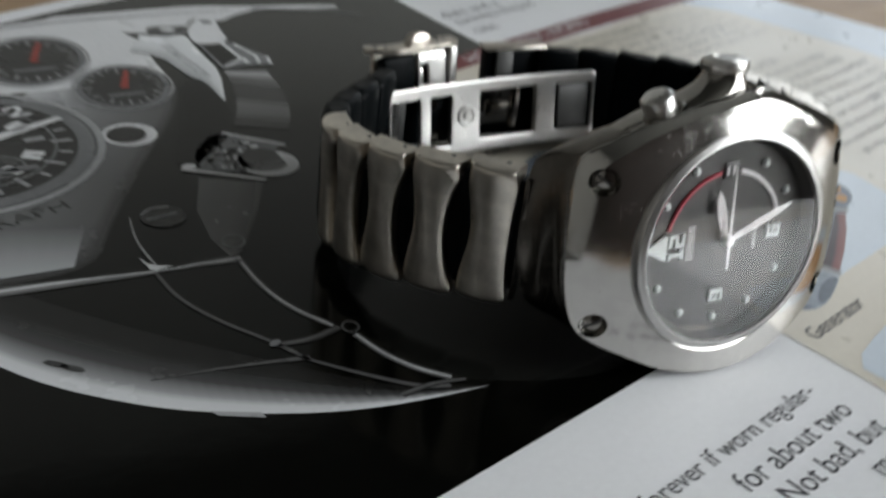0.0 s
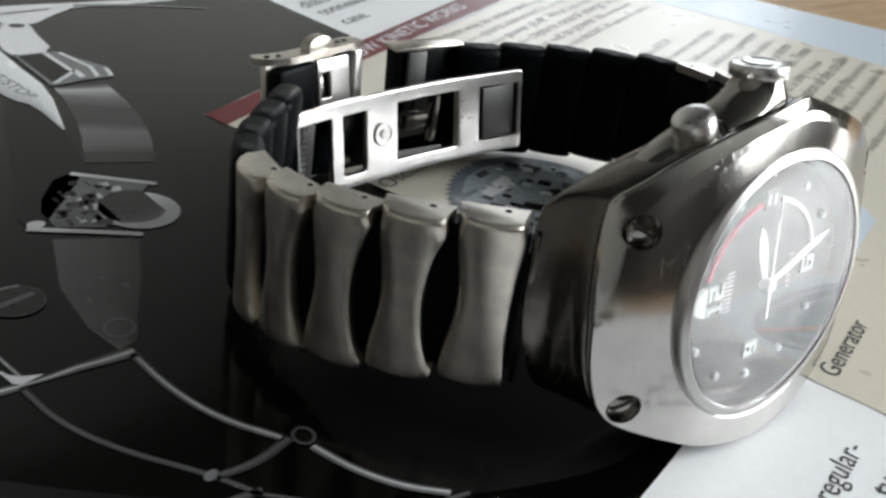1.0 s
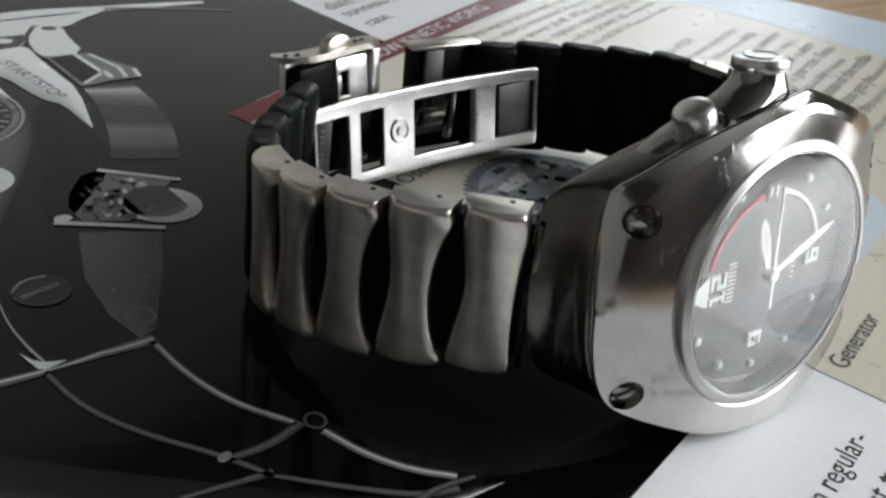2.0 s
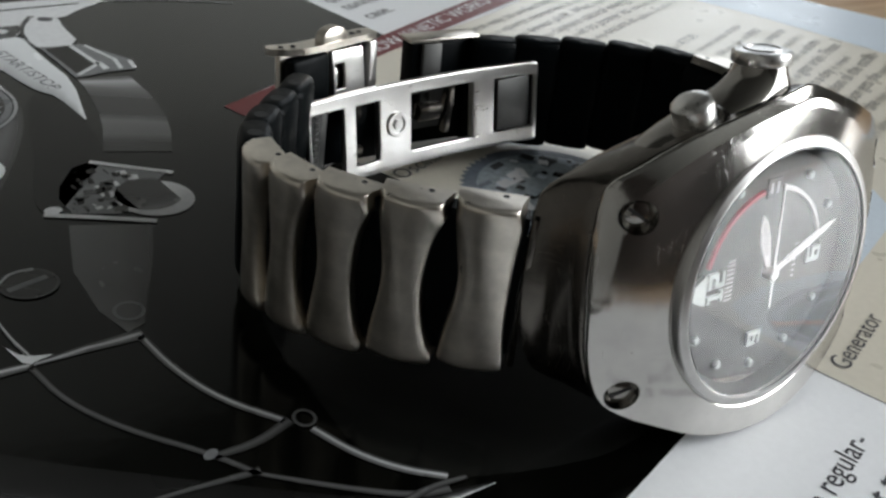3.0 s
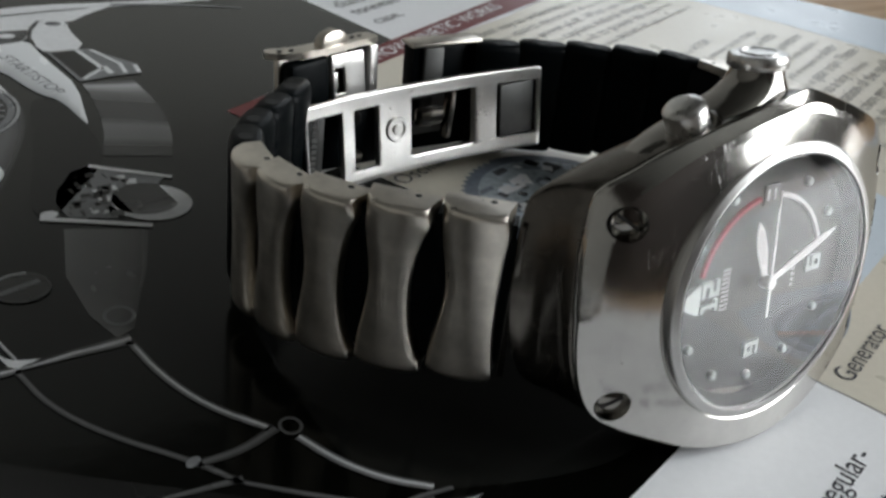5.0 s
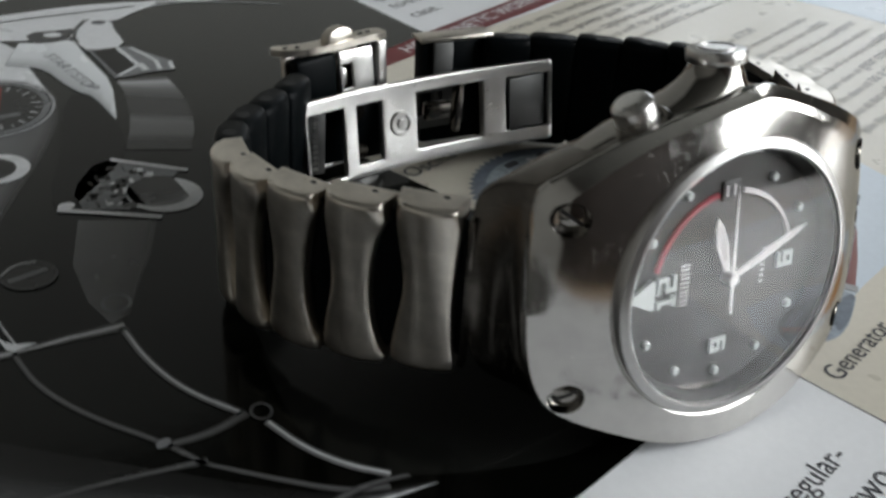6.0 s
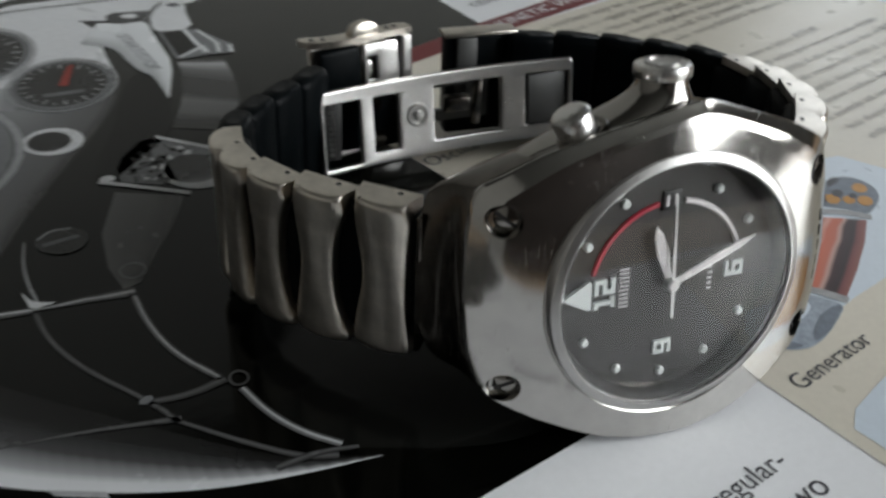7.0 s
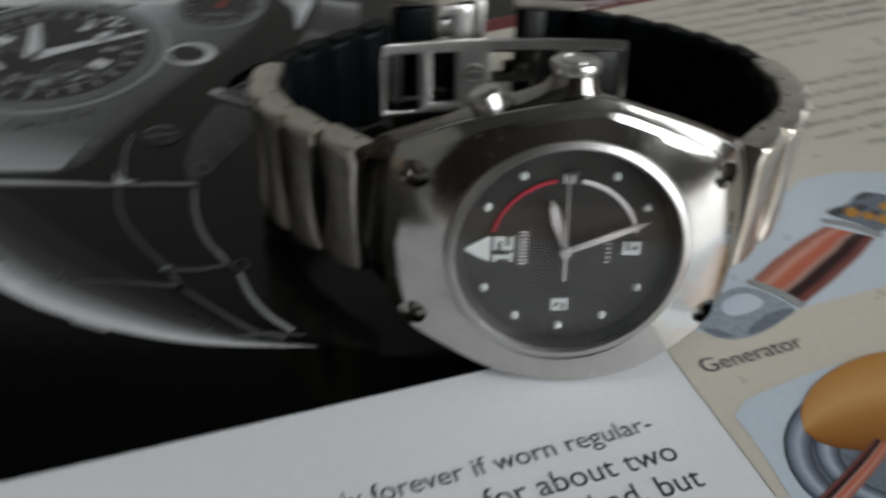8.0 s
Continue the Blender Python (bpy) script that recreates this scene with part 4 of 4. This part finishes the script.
part("triangle_marker", dial_shape([(-12.6, 0.0), (-12.3, 0.3), (-9.7, 1.75), (-9.4, 1.5), (-9.4, -1.5), (-9.7, -1.75), (-12.3, -0.3)], 1.75, 1.25), M_WHITE, dial, "white triangle marker", MD)


def numeral(cells, cx, cz, w, h):
    """A squared numeral from strokes, upright for twelve o'clock at the left: reading right is up (z), reading up is left (-x)."""
    g = None
    for u0, u1, v0, v1 in cells:
        g = box(cx - v1 * h, cx - v0 * h, 1.4, 1.75, cz + u0 * w, cz + u1 * w, 0, g)
    return g


ONE = [(0.2, 0.52, -0.5, 0.5), (-0.1, 0.2, 0.3, 0.5), (-0.1, 0.8, -0.5, -0.3)]
TWO = [(0, 1, 0.31, 0.5), (0.7, 1, 0.1, 0.31), (0, 1, -0.09, 0.1), (0, 0.3, -0.3, -0.09), (0, 1, -0.5, -0.3)]
SIX = [(0, 0.3, -0.5, 0.5), (0.3, 1, 0.31, 0.5), (0.3, 1, -0.5, -0.31), (0.3, 1, -0.06, 0.12), (0.7, 1, -0.31, -0.06)]
NINE = [(u0, u1, -v1, -v0) for u0, u1, v0, v1 in [(1 - b_, 1 - a_, c_, d_) for a_, b_, c_, d_ in SIX]]
part("numeral", numeral(ONE, -7.7, -1.75, 1.45, 2.5), M_WHITE, dial, "white numeral one", MD)
part("numeral", numeral(TWO, -7.7, -0.2, 1.8, 2.5), M_WHITE, dial, "white numeral two", MD)
part("numeral", numeral(SIX, 8.6, -0.9, 1.8, 2.3), M_WHITE, dial, "white numeral six", MD)
part("numeral", numeral(NINE, 0.0, -9.1, 1.7, 2.2), M_WHITE, dial, "white numeral nine", MD)
g = None
for i in range(5):
    for d in (0.0, 0.48):
        g = box(-5.75, -4.55, 1.74, 1.79, -2.4 + 1.0 * i + d, -2.22 + 1.0 * i + d, 0, g)
part("maker_mark", g, M_GREYPAINT, dial, "pale printed bars", MD)
g = None
for i in range(7):
    g = box(5.4, 6.0, 1.74, 1.79, -2.2 + 0.65 * i, -2.0 + 0.65 * i, 0, g)
part("model_mark", g, M_GREYPAINT, dial, "small pale printed bars", MD)
g = box(-1.15, 1.15, 1.55, 1.8, 8.4, 10.6, 0.1)
date = part("date_window", g, M_DATE, watch, "black date window", MD)
g = box(-0.75, -0.45, 1.5, 1.56, 8.9, 10.1)
g = box(0.25, 0.55, 1.5, 1.56, 8.9, 10.1, 0, g)
part("date_bars", g, M_GREYPAINT, date, "", MD)


def arc(t0, t1, r0, r1, y0, y1, n=28):
    rings = []
    for i in range(n + 1):
        t = t0 + (t1 - t0) * i / n
        rings.append([clock(t, r0, y0), clock(t, r1, y0), clock(t, r1 - 0.1, y1), clock(t, r0 + 0.1, y1)])
    return loft(rings)


part("reserve_arc", arc(14, 80, 9.05, 9.65, 1.76, 1.45), M_REDPAINT, dial, "red power scale arc", MD)
part("reserve_arc", arc(100, 166, 9.0, 9.6, 1.76, 1.45), M_GREYPAINT, dial, "grey scale arc", MD)


def hand(theta, outline, y, thick):
    """A hand from (along, across) points, pointing to theta on the dial."""
    a = radians(theta)
    pts = [(-u * math.cos(a) + v * math.sin(a), u * math.sin(a) + v * math.cos(a)) for u, v in outline]
    return dial_shape(pts, y, y - thick)


hour_hand = part("hour_hand", hand(73, [(-0.5, 0.3), (-0.5, -0.3), (1.5, -0.45), (4.0, -0.75), (6.2, -0.55), (7.4, 0.0), (6.2, 0.55), (4.0, 0.75), (1.5, 0.45)], 1.0, 0.16), M_HAND, watch, "steel hour hand with pale inlay", MD)
part("hand_inlay", hand(73, [(2.2, -0.25), (4.0, -0.45), (6.0, -0.3), (6.6, 0), (6.0, 0.3), (4.0, 0.45), (2.2, 0.25)], 0.84, 0.05), M_GREYPAINT, hour_hand, "pale inlay", MD)
minute_hand = part("minute_hand", hand(158, [(-0.5, 0.3), (-0.5, -0.3), (1.5, -0.4), (6.5, -0.5), (9.5, -0.36), (11.2, 0), (9.5, 0.36), (6.5, 0.5), (1.5, 0.4)], 0.6, 0.16), M_HAND, watch, "steel minute hand", MD)
part("hand_inlay", hand(158, [(2.5, -0.16), (6.5, -0.26), (9.6, -0.12), (9.6, 0.12), (6.5, 0.26), (2.5, 0.16)], 0.44, 0.05), M_GREYPAINT, minute_hand, "pale inlay", MD)
second_hand = part("second_hand", hand(88, [(-4.0, 0.16), (-4.0, -0.16), (0, -0.2), (10.4, -0.07), (10.4, 0.07), (0, 0.2)], 0.25, 0.12), M_HAND, watch, "thin steel second hand", MD)
part("hand_hub", lathe([(0.75, 1.2), (0.75, 0.1), (0.6, -0.1), (0.02, -0.12)], 24), M_HAND, dial, "steel hub", MD)

# ---- bracelet ----
PITCH = 7.3


def z_mid(y):
    return (27.5 - 0.135 * (y - 12) + 7.6 - 0.12 * (y - 10)) / 2


def link_span(y):
    """Height of a link's lower and upper end: the bracelet tapers away from the case."""
    return 7.3 - 0.12 * (y - 10), 26.6 - 0.15 * (y - 14)


def ease(a, b_, x):
    t = max(0.0, min(1.0, (x - a) / (b_ - a)))
    return t * t * (3 - 2 * t)


LINK_H = 19.8


def link_shape(near, far, mirror=False, pitch=PITCH):
    """One link, along s from the case side to the far side, d outwards, h up. Flat ends with a rounded outer edge, waisted sides."""
    rows = [(h, 0.6 - math.sqrt(max(0.0, 0.36 - (0.6 - h) ** 2))) for h in (0.0, 0.03, 0.09, 0.18, 0.3, 0.45, 0.6)]
    levels = [(-LINK_H / 2 + h, r) for h, r in rows] + [(-LINK_H / 2 + 0.6 + (LINK_H - 1.2) * i / 26, 0.0) for i in range(1, 26)] + [(LINK_H / 2 - h, r) for h, r in rows[::-1]]
    section = ((0.0, -3.7), (0.0, -0.95), (0.003, -0.5), (0.012, -0.3), (0.04, -0.12), (0.12, 0.14), (0.26, 0.34), (0.42, 0.45), (0.56, 0.45), (0.7, 0.3), (0.82, 0.04), (0.91, -0.26), (0.965, -0.5), (0.995, -0.95), (1.0, -1.5), (1.0, -3.7))
    rings = []
    for z, r in levels:
        q = 2 * z / LINK_H
        waist = max(0.0, 1 - ((q + 0.02) / 0.84) ** 2) ** 0.75
        s0 = 0.22 + near * waist
        s1 = pitch - 0.4 - far * (1 - ease(0.0, 0.9, abs(q)))
        cap = ease(0.72, 1.0, q)
        ring = []
        for u, d in section:
            out = 1.0 if d > -1.2 else 0.0
            if d < -1.2:
                d = -1.2 + (d + 1.2) * (0.2 + 0.8 * ease(0.78, 0.87, abs(q)))
            x = s0 + (s1 - s0) * u + out * cap * (0.6 * max(0.0, 1 - 3 * u) - 0.3 * max(0.0, 3 * u - 2))
            # the face dishes a little between its ends
            d += out * (-0.12 * waist * math.sin(math.pi * min(1.0, max(0.0, u))) + 0.1 * cap)
            ring.append((pitch - x if mirror else x, d - r * out, z))
        rings.append(ring[::-1] if mirror else ring)
    return loft(rings)


def inner_shape(height=16.6, pitch=PITCH):
    """A black rubber rib that lines the bracelet behind one link."""
    rings = []
    for q in (-1, -0.94, 0.94, 1):
        e = 0.5 if abs(q) == 1 else 0.0
        rings.append([(u * pitch, d + (e if d < -3.2 else 0), q * height / 2) for u, d in ((-0.02, -1.0), (1.02, -1.0), (1.02, -3.5), (0.92, -3.85), (0.5, -4.1), (0.08, -3.85), (-0.02, -3.5))])
    return loft(rings)


LINK_FIRST = mesh_of("link", link_shape(0.45, 1.0), M_LINK, None, 45)
LINK_LEFT = mesh_of("link", link_shape(1.75, 0.85), M_LINK, None, 45)
LINK_RIGHT = mesh_of("link", link_shape(1.75, 0.85, True), M_LINK, None, 45)
LINK_LAST = mesh_of("link", link_shape(0.35, 0.6, True), M_LINK, None, 45)
RIB = mesh_of("lining_rib", inner_shape(), M_RUBBER, None, 60)
# flat black disc on the link's end in place of a shaded hole
PIN = mesh_of("pin_hole_disc", lathe([(0.32, -0.02), (0.32, 0.03), (0.24, 0.04), (0.01, 0.04)], 16, (2.4, -2.9), "z"), M_HOLE_SHADE)


def rubber_shape(height=18.2, pitch=PITCH):
    """A moulded black rubber link with a rounded lobe on its inner side."""
    rings = []
    for q in (-1, -0.96, -0.88, 0.88, 0.96, 1):
        e = 0.55 if abs(q) == 1 else 0.2 if abs(q) == 0.96 else 0.0
        rings.append([(pitch * (0.5 + (u - 0.5) * (1 - 0.12 * e)), d + (e if d < -2 else -e), q * height / 2) for u, d in
                      ((0.0, -1.0), (0.06, -0.3), (0.2, 0.0), (0.5, 0.12), (0.8, 0.0), (0.94, -0.3), (1.0, -1.0), (1.0, -2.9), (0.975, -3.55), (0.86, -3.95), (0.5, -4.1), (0.14, -3.95), (0.025, -3.55), (0.0, -2.9))])
    return loft(rings)


RUBBER = mesh_of("rubber_link", rubber_shape(), M_RUBBER, None, 60)
SOCKET = mesh_of("pin_socket_disc", lathe([(0.9, -0.02), (0.9, 0.04), (0.01, 0.04)], 18, (3.65, -1.9), "z"), M_HOLE_SHADE)


def rubber_chain(points):
    for p, q in zip(points, points[1:]):
        d = Vector((q[0] - p[0], q[1] - p[1]))
        angle = math.degrees(math.atan2(d.y, d.x))
        link = new("rubber_link", RUBBER)
        link.parent = watch
        link.matrix_world = pose(p[0] * MM, p[1] * MM, (z_mid((p[1] + q[1]) / 2) - 0.3) * MM, 0, 0, angle) @ Matrix.Diagonal((d.length / PITCH, 1, 1, 1))
        tagged(link, label="black rubber bracelet link")
        o = new("pin_socket_disc", SOCKET)
        o.parent = link
        o.matrix_local = Matrix.Translation((0, 0, 9.1 * MM))


def chain(points, first, others, last):
    for i, (p, q) in enumerate(zip(points, points[1:])):
        d = Vector((q[0] - p[0], q[1] - p[1]))
        angle = math.degrees(math.atan2(d.y, d.x))
        low, high = link_span((p[1] + q[1]) / 2)
        m = pose(p[0] * MM, p[1] * MM, (low + high) / 2 * MM, -1.2 * math.cos(radians(angle)), 1.2 * math.sin(radians(angle)), angle)
        m = m @ Matrix.Diagonal((d.length / PITCH, 1, (high - low) / LINK_H, 1))
        me = first if i == 0 else last if i == len(points) - 2 else others
        link = new("link", me)
        link.parent, link.matrix_world = watch, m
        if me is LINK_FIRST:
            o = new("end_strip", STRIP)
            o.parent = link
        for name, data, lift in (("lining_rib", RIB, 0), ("pin_hole_disc", PIN, 9.9)):
            o = new(name, data)
            o.parent = link
            o.matrix_local = Matrix.Translation((0, -0.8 * MM if name == "lining_rib" else 0, lift * MM))


LEFT = [(-25.9, 11.7), (-31.7, 16.8), (-37.1, 22.6), (-40.9, 29.2), (-42.4, 36.4), (-41.6, 43.6), (-38.6, 50.0), (-34.0, 55.4), (-28.8, 60.4), (-23.6, 65.4)]
RIGHT = [(12.5, 72.6), (19.6, 69.8), (26.2, 65.6), (31.8, 60.4), (36.6, 54.4), (40.0, 47.6), (41.4, 40.2), (40.4, 32.8), (37.8, 25.4), (33.0, 18.8), (27.0, 12.3)]
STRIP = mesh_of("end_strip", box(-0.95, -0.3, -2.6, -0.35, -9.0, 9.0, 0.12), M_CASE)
chain(LEFT[:6], LINK_FIRST, LINK_LEFT, LINK_LEFT)
rubber_chain(LEFT[5:])
rubber_chain(RIGHT[:6])
chain(RIGHT[5:], LINK_RIGHT, LINK_RIGHT, LINK_LAST)


# ---- clasp ----
def bowed(x0, x1, z0, z1, thick, bow, n, holes, origin, turn, back=0.0, lean=-3, corner=0.0, edge=0.14):
    """An upright bowed plate with rectangular windows, from x0 to x1 along its length."""
    marks = sorted({x0, x1, *[h for q in holes for h in q[:2]]})
    xs = [marks[0]]
    for a, c in zip(marks, marks[1:]):
        steps = max(1, round((c - a) * n / (x1 - x0)))
        xs += [a + (c - a) * i / steps for i in range(1, steps + 1)]
    zs = sorted({z0, z1, *[h for q in holes for h in q[2:]]})
    g = bmesh.new()
    front, rear = {}, {}

    def dip(x):
        return bow * (1 - ((2 * x - x0 - x1) / (x1 - x0)) ** 2) + back

    for i, x in enumerate(xs):
        for j, z in enumerate(zs):
            front[i, j], rear[i, j] = g.verts.new((x, dip(x), z)), g.verts.new((x, dip(x) + thick, z))
    solid = set()
    for i in range(len(xs) - 1):
        for j in range(len(zs) - 1):
            cx, cz = (xs[i] + xs[i + 1]) / 2, (zs[j] + zs[j + 1]) / 2
            if not any(a < cx < b_ and c < cz < d for a, b_, c, d in holes):
                solid.add((i, j))
    for i, j in solid:
        g.faces.new((front[i, j], front[i + 1, j], front[i + 1, j + 1], front[i, j + 1]))
        g.faces.new((rear[i, j], rear[i, j + 1], rear[i + 1, j + 1], rear[i + 1, j]))
        for (a, b_), (p, q) in (((-1, 0), ((0, 0), (0, 1))), ((1, 0), ((1, 0), (1, 1))), ((0, -1), ((0, 0), (1, 0))), ((0, 1), ((0, 1), (1, 1)))):
            if (i + a, j + b_) not in solid:
                p, q = (i + p[0], j + p[1]), (i + q[0], j + q[1])
                g.faces.new((front[p], front[q], rear[q], rear[p]))
    if corner:
        last, upper = len(xs) - 1, len(zs) - 1
        ends = [e for e in (g.edges.get((front[last, j], rear[last, j])) for j in (0, upper)) if e]
        bmesh.ops.bevel(g, geom=ends, offset=corner, segments=4, affect="EDGES", profile=0.5)
    loose = [v for v in g.verts if not v.link_faces]
    bmesh.ops.delete(g, geom=loose, context="VERTS")
    bmesh.ops.recalc_face_normals(g, faces=g.faces)
    sharp = [e for e in g.edges if len(e.link_faces) == 2 and e.calc_face_angle(0) > 0.8]
    bmesh.ops.bevel(g, geom=sharp, offset=edge, segments=2, affect="EDGES", profile=0.5)
    g.transform(pose(*origin, lean, 0, turn))
    return g


clasp_blade = part("clasp_blade", bowed(-22, 21.4, -6.5, 6.5, 1.3, 2.3, 44, [(-21.3, -15.3, -5.7, 4.5), (-13.0, -8.7, -4.6, 4.4), (-2.5, 9.2, -4.3, 4.5), (13.4, 20.7, -4.2, 4.5)], (-1.2, 60.8, 10.2), 3.6, lean=-11, corner=0.65, edge=0.3), M_BRIGHT, watch, "bright polished folding clasp blade with windows", None, 40)
clasp_blade.modifiers.new("even_shading", "WEIGHTED_NORMAL").keep_sharp = True
rivet = part("rivet", lathe([(1.9, 0.2), (1.9, -0.25), (1.75, -0.4), (1.3, -0.4), (1.25, -0.15), (0.75, -0.15), (0.7, -0.45), (0.02, -0.5)], 28), M_BRIGHT, clasp_blade, "polished ring rivet", pose(-0.0068, 0.0626, 0.0102, -11, 0, 3.6))
g = box(13.65, 20.45, 0.95, 1.6, -4.0, 4.3, 0.12)
g.transform(pose(-1.2, 60.8, 10.2, -11, 0, 3.6))
part("tongue", g, M_DARKSTEEL, clasp_blade, "dark steel inner tongue")
part("rubber_core", box(-20.6, -7.4, 64.2, 65.6, 4.4, 14.4, 0.5), M_RUBBER, clasp_blade, "black rubber core")
part("stamped_plate", box(-22.6, -19.6, 61.2, 62.0, 4.8, 15.0, 0.2), M_DARKSTEEL, clasp_blade, "dark plate with stamped lettering")
g = None
for i in range(10):
    g = box(-21.5, -20.8, 61.1, 61.24, 5.6 + 0.9 * i, 6.2 + 0.9 * i, 0, g)
tagged(part("stamped_mark", g, M_BRIGHT, clasp_blade, "stamped bars"), kind="stuff")
second = part("second_blade", bowed(-20, 10, -5.0, 2.6, 1.0, 1.2, 8, [(-15, -9, -3.4, 1.6), (-3, 6, -3.0, 1.0)], (-2, 68.2, 10.0), 6), M_DARKSTEEL, watch, "dark inner clasp blade")
part("blade_bar", box(-1.5, 3.0, 64.6, 66.2, 8.6, 11.4, 0.4), M_CASE, second, "steel cross bar")
part("blade_bar", box(3.6, 4.8, 64.4, 66.2, 6.0, 14.6, 0.3), M_CASE, second, "steel cross bar")
part("blade_cam", lathe([(1.4, 63.6), (1.5, 65.2), (1.2, 66)], 20, (-13.8, 12.4)), M_CASE, second, "round steel cam")
part("blade_cam", lathe([(1.4, 63.6), (1.5, 65.2), (1.2, 66)], 20, (-13.0, 6.2)), M_CASE, second, "round steel cam")
CS = pose(-0.0136, 0.0708, 0.0102, -4, 0, 16)
shell = part("clasp_shell", box(-7.4, 9.8, 2.8, 4.0, -8.6, 9.2, 0.5), M_LINK, watch, "steel clasp cover with release button", CS)
g = loft([[(x, y, z) for x, y in smooth([(-8.6, 4.6), (-8.2, 3.2), (-6.4, 1.6), (-3.6, 0.5), (0.0, 0.0), (9.6, -0.4), (9.9, -0.2), (9.9, 2.6), (4.0, 2.9), (-3.0, 3.4), (-6.0, 4.4), (-7.6, 5.4)], 1, True)] for z in (9.0, 9.1, 9.9, 10.0)])
part("upper_flange", g, M_LINK, shell, "bright upper flange", CS)
part("lower_flange", box(-7.4, 9.8, -1.0, 3.6, -9.0, -8.0, 0.3), M_BRIGHT, shell, "bright lower flange", CS)
CP = pose(-0.0096, 0.0712, 0.0102, -12, 0, 8)
part("catch_plate", bowed(-3.0, 3.0, -8.0, 8.4, 0.8, 0.0, 2, [(-2.5, -0.7, 2.6, 6.4)], (0, 0, 0), 0, 0.0, 0.0), M_BRIGHT, shell, "bright catch plate with square hole", CP)
part("catch_lever", box(-2.4, -1.2, 0.9, 1.5, 3.0, 5.6, 0.3), M_BRIGHT, shell, "small bright lever", CP)
part("end_post", box(7.7, 9.5, -0.9, 1.6, -8.3, 8.9, 0.35), M_BRIGHT, shell, "bright end post", CS)
tab = [(-2.6, 0.0)] + [(2.6 * math.cos(math.pi * i / 14), 2.3 * math.sin(math.pi * i / 14) ** 0.7) for i in range(14, -1, -1)]
tab_rings = [[(1.4 + x * s, y, 9.8 + z * s) for x, z in tab[1:]] for y, s in ((0.2, 0.9), (0.35, 1.0), (2.0, 1.0), (2.2, 0.9))]
part("release_button", loft(tab_rings), M_LINK, shell, "polished half-round release button", CS, 40)
for x, y in ((-6.8, 3.2), (-5.2, 2.4), (6.0, 1.4), (7.4, 1.3)):
    part("adjust_hole_disc", lathe([(0.4, 10.06), (0.4, 10.13), (0.01, 10.13)], 14, (x, y), "z"), M_HOLE_SHADE, shell, "", CS)
part("shell_lining", box(-7.0, 0.6, 0.2, 2.8, -7.8, 8.6, 0.9), M_RUBBER, shell, "black rubber lining", CS)
part("shell_lining", box(6.2, 7.6, 0.6, 2.8, -7.8, 8.6, 0.4), M_RUBBER, shell, "black rubber lining", CS)
CE = pose(0.0062, 0.0716, 0.0100, -4, 0, -4)
end_piece = part("end_piece", box(-5.0, 7.0, -0.6, 3.0, -8.6, 8.4, 0.6), M_RUBBER, watch, "black bracelet end piece", CE)
part("end_cap", box(-5.4, 7.2, -0.9, 3.0, 8.3, 8.95, 0.25), M_LINK, end_piece, "steel end cap", CE)
part("end_tab", box(-3.4, 0.0, -1.5, -0.5, -4, 8.3, 0.3), M_DARKSTEEL, end_piece, "grey steel tab", CE)
